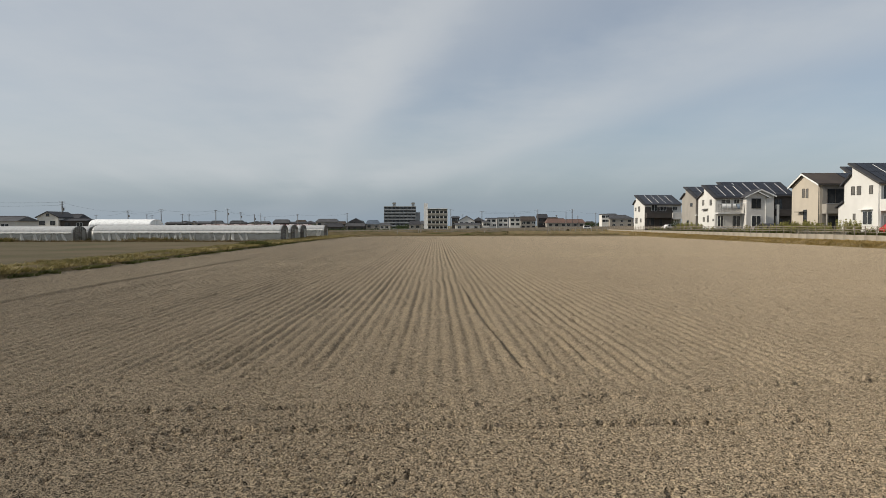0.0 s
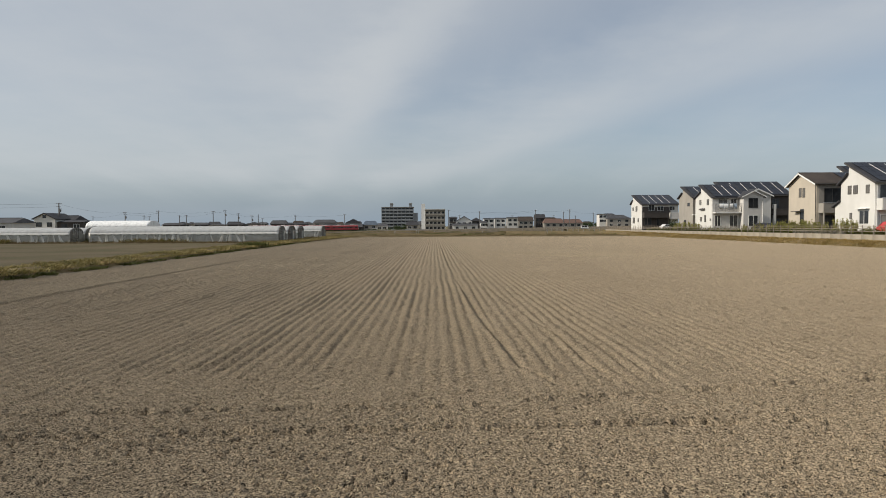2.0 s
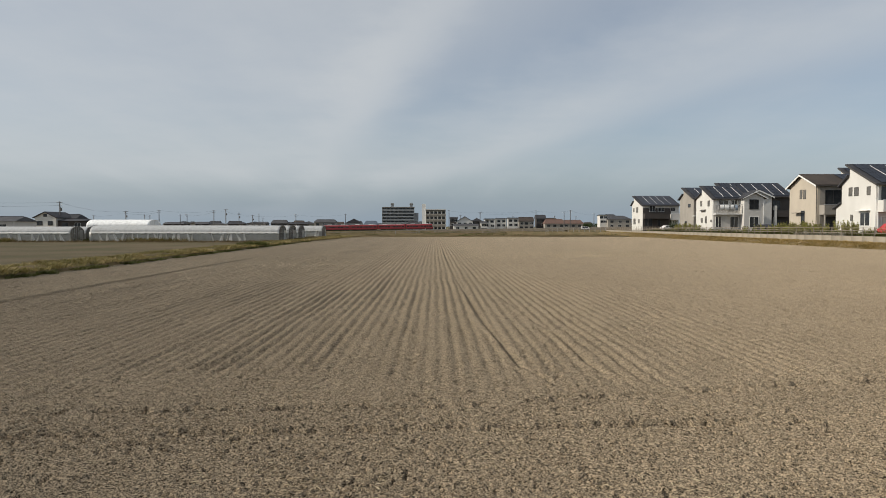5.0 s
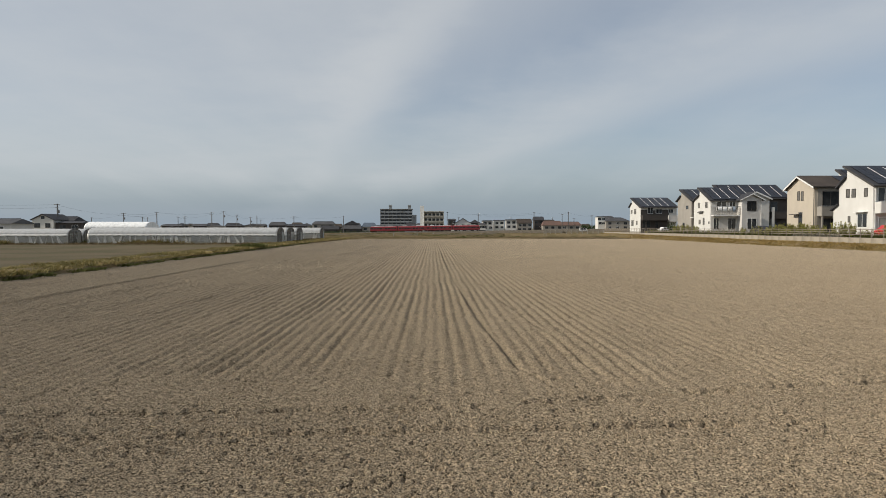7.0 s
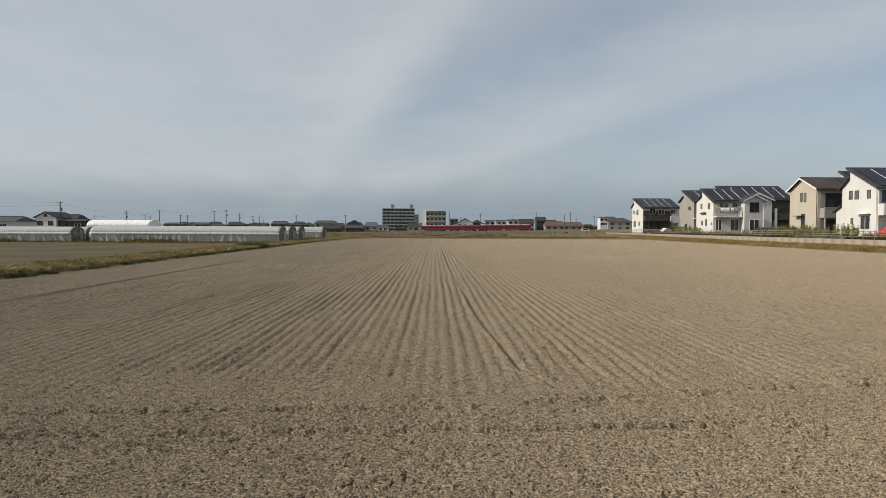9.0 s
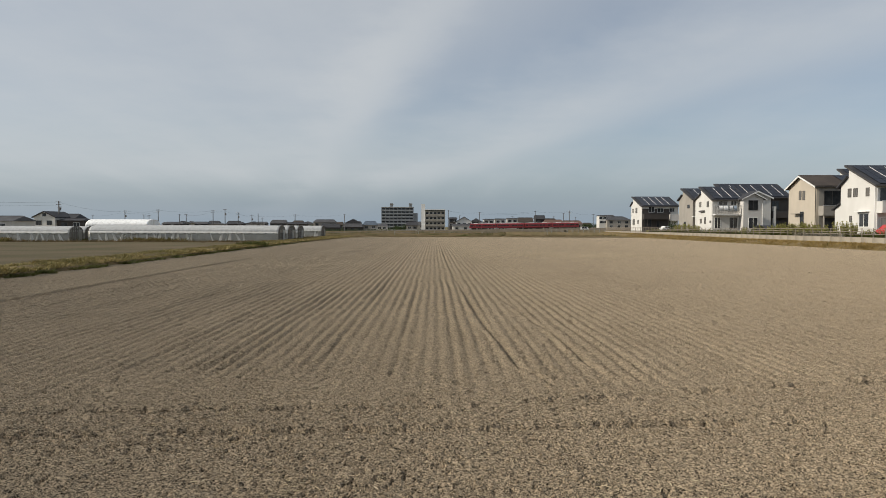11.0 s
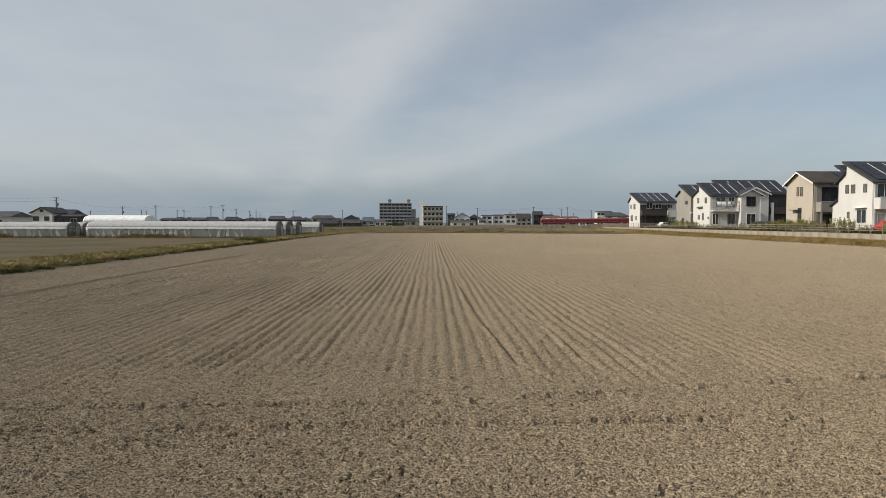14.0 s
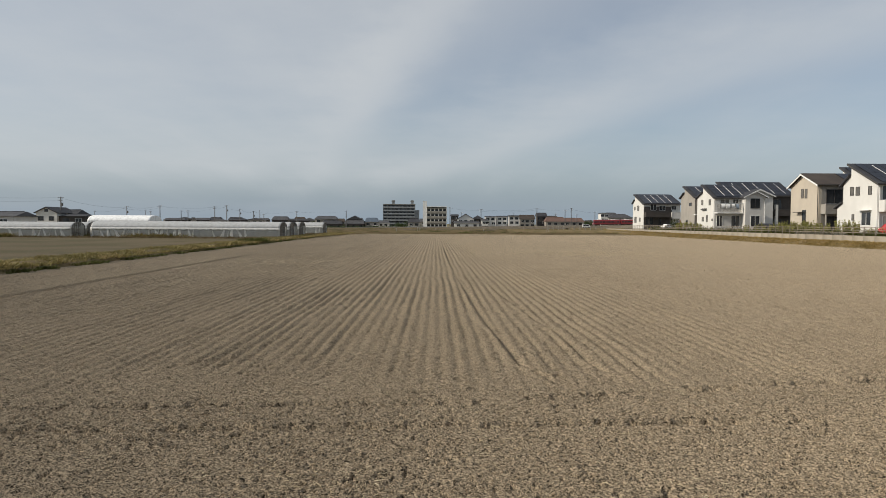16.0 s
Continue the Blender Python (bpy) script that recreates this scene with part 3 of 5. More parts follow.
def roof_slab(house, y0, z0, y1, z1, x0, x1, mat, thick=0.2, name="roof"):
    """One pitch of a roof, from its low edge (y0, z0) to its high edge (y1, z1)."""
    bm = B()
    prism(bm, [(y0, z0), (y1, z1), (y1, z1 + thick), (y0, z0 + thick)], "x", x0, x1)
    r = part(name, bm, M[mat], house)
    bm = B()
    e = 0.03
    prism(bm, [(y0 - e, z0 - 0.04), (y1, z1 - 0.04), (y1, z1 + thick * 0.75), (y0 - e, z0 + thick * 0.75)], "x", x0 - 0.05, x0)
    part("verge_board", bm, M["dark_trim"], r)
    bm = B()
    tube(bm, [(x0, y0 - 0.07, z0 + 0.06), (x1, y0 - 0.07, z0 + 0.06)], 0.06)
    part("gutter", bm, M["dark_trim"], r)
    return r


def solar(roof, y0, z0, y1, z1, x0, x1, nx, ny, thick=0.2, gap_every=2):
    """Panels in rows on a pitch, with pale rails between the banks."""
    slope = Vector((0, y1 - y0, z1 - z0))
    run, d = slope.length, slope.normalized()
    nrm = Vector((0, -d.z, d.y))
    o = Vector((0, y0, z0 + thick / max(d.y, 0.2) * 0.0 + thick)) + nrm * 0.06
    w, h = (x1 - x0) / nx, (run - 0.5) / ny
    shared = None

    def tile(bm, a, b, s, t, up):
        q = [Vector((x, 0, 0)) + o + d * k + nrm * e for e in (up, up + 0.035) for x, k in ((a, s), (b, s), (b, t), (a, t))]
        v = [bm.verts.new(p) for p in q]
        for f in ((3, 2, 1, 0), (4, 5, 6, 7), (0, 1, 5, 4), (1, 2, 6, 5), (2, 3, 7, 6), (3, 0, 4, 7)):
            bm.faces.new([v[i] for i in f])
    for i in range(nx):
        for j in range(ny):
            off = Vector((i * w, 0, 0)) + d * (j * h)
            if shared is None:
                bm = B()
                tile(bm, x0 + 0.02, x0 + w - 0.02, 0.25, 0.25 + h - 0.04, 0.0)
                shared = part("solar_panel", bm, M["panel"], roof)
            else:
                again(shared, roof, off)
    for i in range(gap_every, nx, gap_every):
        bm = B()
        tile(bm, x0 + i * w - 0.04, x0 + i * w + 0.04, 0.75, run - 0.85, 0.02)
        part("panel_rail", bm, M["trim"], roof)


def shed_house(at, W, L, ze, yr, zr, zb, zbe, wall, roof, label, panels=(0, 0), over=0.45):
    """A two-storey house with a long south pitch, a high wall at the ridge and a short north pitch."""
    h = thing("house", at, label, "house", "houses along the field")
    bm = B()
    prism(bm, [(0, -0.6), (0, ze), (yr, zr), (yr, zb), (L, zbe), (L, -0.6)], "x", 0, W)
    part("wall", bm, M[wall], h)
    k = (zr - ze) / yr
    r = roof_slab(h, -over, ze - over * k, yr + 0.35, zr + 0.35 * k, -0.35, W + 0.35, roof)
    if panels[0]:
        solar(r, -over, ze - over * k, yr + 0.35, zr + 0.35 * k, 0.3, W - 0.2, *panels)
    kb = (zb - zbe) / (L - yr)
    bm = B()
    prism(bm, [(yr + 0.02, zb - 0.02), (L + over, zbe - over * kb), (L + over, zbe - over * kb + 0.2), (yr + 0.02, zb + 0.2)], "x", -0.35, W + 0.35)
    part("roof", bm, M[roof], h)
    bm = B()
    box(bm, -0.03, -0.03, -0.6, W, 0, 0.35)
    box(bm, -0.03, 0, -0.6, 0, L, 0.35)
    part("plinth", bm, M["concrete"], h)
    return h


def balcony(h, span, depth, plane=0.0, mat="white_wall", rail="alu", solid=1.0):
    """A balcony on a south wall: floor slab, parapet or bars, and handrail."""
    x0, z0, x1, z1 = span
    bm = B()
    box(bm, x0, plane - depth, z0 - 0.18, x1, plane - 0.02, z0)
    b = part("balcony", bm, M[mat if mat == "black_wall" else "trim"], h)
    if solid:
        bm = B()
        box(bm, x0, plane - depth - 0.03, z0 - 0.22, x1, plane - depth + 0.05, z1 - 0.08)
        box(bm, x0 - 0.03, plane - depth + 0.05, z0 - 0.22, x0 + 0.05, plane - 0.02, z1 - 0.08)
        part("parapet", bm, M[mat], b)
    else:
        n = max(3, int((x1 - x0) / 0.14))
        bm = B()
        for i in range(n + 1):
            x = x0 + (x1 - x0) * i / n
            box(bm, x - 0.015, plane - depth, z0, x + 0.015, plane - depth + 0.03, z1)
        tagged(part("balusters", bm, M[mat], b), kind="stuff")
    bm = B()
    box(bm, x0 - 0.05, plane - depth - 0.05, z1 - 0.08, x1 + 0.03, plane - depth + 0.07, z1)
    part("handrail", bm, M[rail], b)
    return b


def downpipe(h, x, y, z0, z1, mat="trim"):
    part("downpipe", tube(B(), [(x, y, z0), (x, y, z1)], 0.045), M[mat], h)


def house_nearest():
    h = shed_house((51.15, 78.35, 1.2), 10, 6.8, 6.15, 5.25, 8.55, 7.35, 6.35, "white_wall", "slate",
                   "white two-storey house with dark solar roof behind the fence", (10, 4))
    for s in ([4.64, 4.91, 5.36, 5.98], [3.42, 4.89, 4.23, 5.95], [1.18, 4.89, 1.84, 5.91], [4.43, 1.87, 4.91, 2.64]):
        window(h, "W", 0, s, pane="blind", mullions=0)
    window(h, "W", 0, [1.16, 1.25, 3.02, 2.88], "trim", "glass")
    bm = B()
    slab(bm, "W", 0, 1.1, 0.0, 3.05, 3.3, 0.45, 3.13)
    part("window_hood", bm, M["trim"], h)
    bm = B()
    prism(bm, [(6.8, -0.6), (6.8, 4.05), (8.0, 3.5), (8.0, -0.6)], "x", 0, 6)
    part("wing", bm, M["white_wall"], h)
    bm = B()
    prism(bm, [(6.8, 4.07), (8.35, 3.36), (8.35, 3.52), (6.8, 4.25)], "x", -0.3, 6.2)
    part("wing_roof", bm, M["slate"], h)
    window(h, "S", 0, (0.4, 4.2, 2.1, 5.9), "trim")
    window(h, "S", 0, (3.0, 4.2, 5.0, 5.9), "trim")
    window(h, "S", 0, (0.5, 0.4, 2.4, 2.4), "trim", "curtain")
    balcony(h, (0.1, 3.1, 6.0, 4.3), 1.1)
    downpipe(h, -0.06, 0.1, 0, 6.1)
    downpipe(h, 0.1, -0.07, 0, 6.0)


def house_beige():
    h = thing("house", (51.18, 90.7, 1.19), "beige gabled two-storey house with a brown roof", "house", "houses along the field")
    W, L, ze, zr = 9.0, 7.1, 6.75, 8.3
    bm = B()
    prism(bm, [(0, -0.6), (0, ze), (L / 2 + 0.3, zr), (L, ze), (L, -0.6)], "x", 0, W)
    part("wall", bm, M["beige_wall"], h)
    k = (zr - ze) / (L / 2 + 0.3)
    r = roof_slab(h, -0.4, ze - 0.4 * k, L / 2 + 0.3, zr, -0.4, W + 0.4, "brown_roof")
    solar(r, -0.4, ze - 0.4 * k, L / 2 + 0.3, zr, 4.2, 8.8, 6, 2)
    k2 = (zr - ze) / (L / 2 - 0.3)
    bm = B()
    prism(bm, [(L / 2 + 0.3, zr), (L + 0.4, ze - 0.4 * k2), (L + 0.4, ze - 0.4 * k2 + 0.2), (L / 2 + 0.3, zr + 0.2)], "x", -0.4, W + 0.4)
    part("roof", bm, M["brown_roof"], h)
    bm = B()
    prism(bm, [(-0.42, ze - 0.4 * k - 0.12), (L / 2 + 0.3, zr - 0.12), (L + 0.42, ze - 0.4 * k2 - 0.12), (L + 0.42, ze - 0.4 * k2 + 0.1), (L / 2 + 0.3, zr + 0.1), (-0.42, ze - 0.4 * k + 0.1)],
          "x", -0.47, -0.41)
    part("bargeboard", bm, M["trim"], h, "white bargeboard")
    for s in ([3.71, 5.03, 4.34, 6.32], [2.77, 4.99, 3.39, 6.27]):
        window(h, "W", 0, s, pane="blind", mullions=0)
    window(h, "W", 0, [3.01, 1.35, 3.95, 3.39], "dark_trim", "glass", 0)
    bm = B()
    slab(bm, "W", 0, 3.0, 0.0, 3.05, 5.2, 0.7, 3.13)
    part("door_hood", bm, M["dark_trim"], h)
    # south side: a deep porch under a balcony
    # south wall's shade put into its colour: taupe laid over the beige
    bm = B()
    box(bm, 0.35, -0.03, 0, W, 0, 6.6)
    part("cladding", bm, M["taupe_wall"], h, "beige south cladding, darkened as painted shade")
    window(h, "S", -0.03, (1.0, 4.0, 3.2, 6.1), "dark_trim", "glass")
    window(h, "S", -0.03, (1.0, 0.3, 3.3, 2.5), "dark_trim", "glass")
    window(h, "S", -0.03, (4.4, 4.2, 6.4, 6.0), "dark_trim", "glass")
    balcony(h, (0.3, 3.0, 5.5, 4.15), 1.2, -0.03, "taupe_wall", "alu")
    for x in (0.35, 3.0):
        bm = B()
        box(bm, x, -1.2, 0, x + 0.16, -1.04, 2.8)
        part("post", bm, M["taupe_wall"], h)
    downpipe(h, -0.06, 0.12, 0, 6.6, "dark_trim")


def laundry(at, sheets):
    t = thing("laundry", at, "white washing hung over the balcony rail to dry", "laundry")
    for i, (x, w, drop, mat) in enumerate(sheets):
        n = 12
        V = [(x + w * a / n, s * (0.085 + 0.05 * (1 - k)) + 0.025 * math.sin(a * 1.7 + i) * (1 - k), -drop * (1 - k) if s < 0 else -0.4 * (1 - k))
             for s, k in ((-1, 0.0), (-1, 0.5), (0, 1.0), (1, 0.5), (1, 0.0)) for a in range(n + 1)]
        Q = [(r * (n + 1) + a, r * (n + 1) + a + 1, (r + 1) * (n + 1) + a + 1, (r + 1) * (n + 1) + a) for r in range(4) for a in range(n)]
        ob = mesh_of("sheet", V, Q, M[mat], True)
        ob.modifiers.new("thickness", "SOLIDIFY").thickness = 0.006
        ob.parent = t


def house_with_wing():
    h = shed_house((51, 124.3, 1.25), 6.3, 8.1, 6.2, 5.4, 8.55, 7.3, 6.35, "white_wall", "slate",
                   "white two-storey house with solar roof, balcony and gabled wing", (7, 4))
    for s in ([5.17, 4.96, 6.03, 5.96], [1.57, 4.86, 2.52, 5.94], [4.79, 1.85, 5.64, 2.71], [2.90, 1.73, 3.61, 3.01],
              [0.57, 1.93, 1.10, 2.35]):
        window(h, "W", 0, s, pane="blind", mullions=0)
    # south side in shade: a greyer copy of the white siding carries it
    bm = B()
    box(bm, 0.06, -0.03, 0, 6.3, 0, 6.1)
    part("cladding", bm, M["grey_wall"], h, "white south cladding, greyed with painted shade")
    for s in ([1.01, 4.30, 2.79, 5.95], [3.35, 4.40, 4.45, 5.95], [0.43, 0.89, 1.49, 2.96], [3.10, 0.79, 4.60, 2.96]):
        window(h, "S", -0.03, s, "trim")
    balcony(h, [0.02, 3.47, 4.82, 5.12], 1.3, -0.03, "dark_trim", "alu", 0)
    # the wing takes the same grey copy, shade put into its colour
    bm = B()
    prism(bm, [(4.85, -0.6), (4.85, 6.3), (6.65, 7.2), (8.45, 6.3), (8.45, -0.6)], "y", -1.9, 5.0)
    part("wing", bm, M["grey_wall"], h)
    for a, b in (((4.4, 6.08), (6.65, 7.22)), ((8.9, 6.08), (6.65, 7.22))):
        bm = B()
        prism(bm, [a, b, (b[0], b[1] + 0.18), (a[0], a[1] + 0.18)], "y", -2.3, 5.2)
        part("wing_roof", bm, M["slate"], h)
        bm = B()
        prism(bm, [(a[0], a[1] - 0.03), (b[0], b[1] - 0.03), (b[0], b[1] + 0.15), (a[0], a[1] + 0.15)], "y", -2.36, -2.3)
        part("bargeboard", bm, M["trim"], h)
    window(h, "S", -1.9, (5.75, 4.2, 7.45, 6.0), "dark_trim")
    window(h, "S", -1.9, (5.8, 0.9, 7.5, 2.9), "trim", "glass")
    bm = B()
    prism(bm, [(-0.35, 4.0), (0.0, 4.2), (0.0, 4.32), (-0.35, 4.12)], "y", 3.4, 5.6)
    part("door_hood", bm, M["dark_trim"], h)
    downpipe(h, -0.05, 0.15, 0, 6.1)
    downpipe(h, 8.3, -1.97, 0, 6.1)
    laundry((51, 124.3 - 1.33, 1.25 + 5.13), ((0.7, 0.8, 1.0, "cloth_white"), (1.6, 0.75, 1.1, "cloth_white"), (2.6, 0.6, 0.9, "cloth_white"), (3.4, 0.5, 1.05, "cloth_blue")))


def house_taupe():
    h = shed_house((51, 133.7, 1.25), 5.4, 7.6, 6.6, 5.6, 8.75, 7.6, 6.7, "taupe_wall", "slate",
                   "taupe two-storey house with a dark solar roof", (6, 4))
    window(h, "W", 0, [1.63, 4.91, 2.86, 5.62], mullions=0)
    window(h, "W", 0, (3.6, 0.6, 4.6, 2.2), mullions=0)
    window(h, "S", 0, (0.8, 4.0, 2.8, 5.8), "dark_trim")
    bm = B()
    prism(bm, [(-0.2, 3.1), (0.3, 3.1), (0.3, 3.25), (-0.2, 3.25)], "y", -1.2, 0.0)
    part("porch_roof", bm, M["trim"], h)


def house_tall():
    h = shed_house((57.6, 133.2, 1.25), 12.4, 8.6, 7.0, 5.6, 9.65, 8.2, 7.1, "white_wall", "slate",
                   "large house with dark lower walls and wide solar roof", (11, 4))
    bm = B()
    box(bm, 0, -0.03, 0, 7.8, 0, 4.1)
    # dark balcony recess imitated by a flat black panel, shade put into colour
    box(bm, 7.8, -0.03, 0, 12.4, 0, 6.9)
    part("cladding", bm, M["black_wall"], h, "black cladding")
    for s in ((8.7, 4.4, 10.2, 6.3), (8.5, 0.4, 10.3, 2.4), (5.6, 4.4, 7.4, 6.3)):
        window(h, "S", -0.03, s, "dark_trim")
    bm = B()
    prism(bm, [(2.6, -0.6), (2.6, 6.95), (5.2, 8.05), (7.9, 6.95), (7.9, -0.6)], "y", -1.4, 0.0)
    part("front_gable", bm, M["white_wall"], h)
    for a, b in (((2.2, 6.7), (5.2, 8.05)), ((8.25, 6.7), (5.2, 8.05))):
        bm = B()
        prism(bm, [a, b, (b[0], b[1] + 0.2), (a[0], a[1] + 0.2)], "y", -1.8, 2.6)
        part("gable_roof", bm, M["slate"], h)
        bm = B()
        prism(bm, [(a[0], a[1] - 0.12), (b[0], b[1] - 0.12), (b[0], b[1] + 0.16), (a[0], a[1] + 0.16)], "y", -1.86, -1.8)
        part("bargeboard", bm, M["trim"], h, "white bargeboard")
    bm = B()
    box(bm, 8.5, -1.3, -0.3, 9.0, -0.8, 5.2)
    part("column", bm, M["white_wall"], h, "white column")
    balcony(h, (8.3, 3.2, 12.2, 4.3), 1.2, -0.03, "black_wall", "dark_trim")


def house_far_dark():
    h = shed_house((51, 166.6, 1.15), 8.9, 9.0, 6.3, 7.4, 8.7, 7.5, 6.7, "white_wall", "slate",
                   "white house with black front and solar roof at the row's end", (10, 4))
    for s in ([5.73, 1.75, 7.49, 3.20], [3.68, 4.71, 5.15, 6.02], [6.81, 4.92, 7.83, 5.81], [2.41, 2.02, 3.38, 3.01]):
        window(h, "W", 0, s, pane="blind", mullions=0)
    bm = B()
    box(bm, 0.1, -0.04, 0, 7.0, 0, 5.7)
    part("cladding", bm, M["black_wall"], h, "black cladding")
    for s in ([1.65, 4.77, 3.06, 6.29], [3.74, 4.77, 5.28, 5.88], [6.79, 4.91, 8.05, 5.88], [0.58, 1.32, 2.40, 3.25], [3.63, 1.18, 4.35, 2.84]):
        window(h, "S", -0.04, s, "trim" if s[1] > 3 else "dark_trim")
    balcony(h, (0.2, 3.3, 6.3, 4.45), 1.3, -0.04, "black_wall", "dark_trim")
    balcony(h, (6.6, 3.0, 8.9, 4.4), 1.2, -0.04, "grey_wall", "trim")
    for x in (0.9, 6.1):
        bm = B()
        box(bm, x, -1.32, -0.3, x + 0.12, -1.2, 3.2)
        part("post", bm, M["black_wall"], h)


def house_behind():
    shed_house((62.3, 98.6, 1.25), 8, 8, 7.0, 5.4, 9.8, 8.2, 7.0, "white_wall", "slate", "white house with solar roof standing in the second row", (8, 4))


def make_terrace():
    V = [(48.3, 56, 1.27), (150, 56, 1.27), (150, 191, 1.17), (48.3, 191, 1.17), (48.3, 56, -0.1), (150, 56, -0.1), (150, 191, -0.1), (48.3, 191, -0.1)]
    Q = [(0, 1, 2, 3), (0, 3, 7, 4), (3, 2, 6, 7), (0, 4, 5, 1)]
    tagged(mesh_of("terrace", V, Q, M["left_soil"]), "raised earth housing plots behind the wall", "ground", kind="structure")
    w = thing("retaining_wall", (48, 62, 0), "low concrete retaining wall above the grass bank", "wall", kind="structure")
    first = None
    for i in range(64):
        if first is None:
            bm = B()
            box(bm, 0, 0.006, 0.2, 0.3, 1.994, 1.30)
            bmesh.ops.bevel(bm, geom=bm.edges[:], offset=0.012, segments=1, affect="EDGES")
            first = part("concrete_panel", bm, M["wall_concrete"], w)
        else:
            again(first, w, (0, i * 2.0, 0))


def make_fence(at, turn, n, gap, label, mat="rust", thick=1.0):
    f = thing("fence", at, label, "fence", turn=turn)
    bm = B()
    box(bm, -0.03 * thick, -0.04 * thick, 0.0, 0.03 * thick, 0.04 * thick, 1.02)
    box(bm, -0.05, -0.05, 0.0, 0.05, 0.05, 0.03)
    post = part("post", bm, M[mat], f)
    bm = B()
    box(bm, 0.03 * thick + 0.001, 0.0, 0.90, 0.03 * thick + 0.035, gap, 0.96)
    rail = part("rail", bm, M[mat], f)
    rails = [(0, 0, 0), (0, 0, -0.30), (0, 0, -0.58)]
    for k in range(n):
        if k:
            again(post, f, (0, k * gap, 0))
        for o in rails:
            if k or o[2]:
                again(rail, f, (o[0], k * gap, o[2]))
    again(post, f, (0, n * gap, 0))


def make_shrub(x, y, z, h, w, seed, label="young yellow-green shrub behind the fence", mat="shrub"):
    s = thing("shrub", (x, y, z), label, "shrub", "garden shrubs")
    rng = np.random.default_rng(seed)
    for k in range(4):
        a = rng.uniform(0, 6.28)
        part("stem", tube(B(), [(0, 0, -0.05), (0.15 * w * math.cos(a), 0.15 * w * math.sin(a), h * 0.45), (0.34 * w * math.cos(a + 0.3), 0.34 * w * math.sin(a + 0.3), h * 0.85)], [0.025, 0.018, 0.008], 5), M["bark"], s)
    n = int(190 * w * h) + 60
    u = rng.normal(0, 1, (n, 3))
    m = 9 + int(6 * w)
    tip = np.stack([rng.normal(0, w * 0.30, m), rng.normal(0, w * 0.30, m), h * rng.uniform(0.55, 1.05, m)], 1)
    root = tip * np.array([0.35, 0.35, 0.0]) + np.array([0, 0, h * 0.12])
    pick, k = rng.integers(0, m, n), rng.random((n, 1)) ** 0.8
    c = root[pick] * (1 - k) + tip[pick] * k + u * 0.07 * (1.3 - k)
    a, b = rng.normal(0, 1, (n, 3)), rng.normal(0, 1, (n, 3))
    a *= (0.09 * rng.uniform(0.6, 1.5, n) / np.linalg.norm(a, axis=1))[:, None]
    b *= (0.06 * rng.uniform(0.6, 1.5, n) / np.linalg.norm(b, axis=1))[:, None]
    V = np.stack([c - a, c - b, c + a, c + b], 1).reshape(-1, 3)
    ob = mesh_of("leaves", V, np.arange(4 * n).reshape(-1, 4), M[mat])
    ob.parent = s


def make_car(at, turn, paint, label, L=4.2, H=1.5, van=False):
    """A small car: body with cabin, glass, wheels, lights."""
    c = thing("car", at, label, "car", turn=turn)
    W = 0.82
    if van:
        out = [(-L / 2, 0.35), (-L / 2, 1.0), (-L / 2 + 0.1, H - 0.05), (-L / 2 + 0.3, H), (L / 2 - 0.9, H), (L / 2 - 0.3, 1.05), (L / 2, 0.9), (L / 2, 0.35)]
    else:
        out = [(-L / 2, 0.35), (-L / 2, 0.85), (-L / 2 + 0.35, 0.95), (-L / 2 + 0.85, H), (L / 2 - 1.75, H), (L / 2 - 1.0, 0.95), (L / 2 - 0.1, 0.8), (L / 2, 0.6), (L / 2, 0.35)]
    bm = B()
    prism(bm, out, "y", -W, W)
    bmesh.ops.bevel(bm, geom=bm.edges[:], offset=0.06, segments=2, affect="EDGES")
    part("body", bm, M[paint], c)
    xa, xb = (-L / 2 + 0.3, L / 2 - 1.1) if van else (-L / 2 + 0.8, L / 2 - 1.7)
    for s in (-1, 1):
        for a, b in ((xa, (xa + xb) / 2 - 0.05), ((xa + xb) / 2 + 0.05, xb)):
            bm = B()
            box(bm, a, s * (W + 0.004) - 0.01, 1.0, b, s * (W + 0.004) + 0.01, H - 0.1)
            part("side_window", bm, M["glass"], c)
    for x in (-L / 2 + 0.75, L / 2 - 0.8):
        for s in (-1, 1):
            bm = B()
            tube(bm, [(x, s * (W - 0.16), 0.31), (x, s * (W + 0.02), 0.31)], 0.31, 16)
            w = part("wheel", bm, M["tyre"], c)
            bm = B()
            tube(bm, [(x, s * (W - 0.1), 0.31), (x, s * (W + 0.03), 0.31)], 0.19, 12)
            part("rim", bm, M["alu"], w)


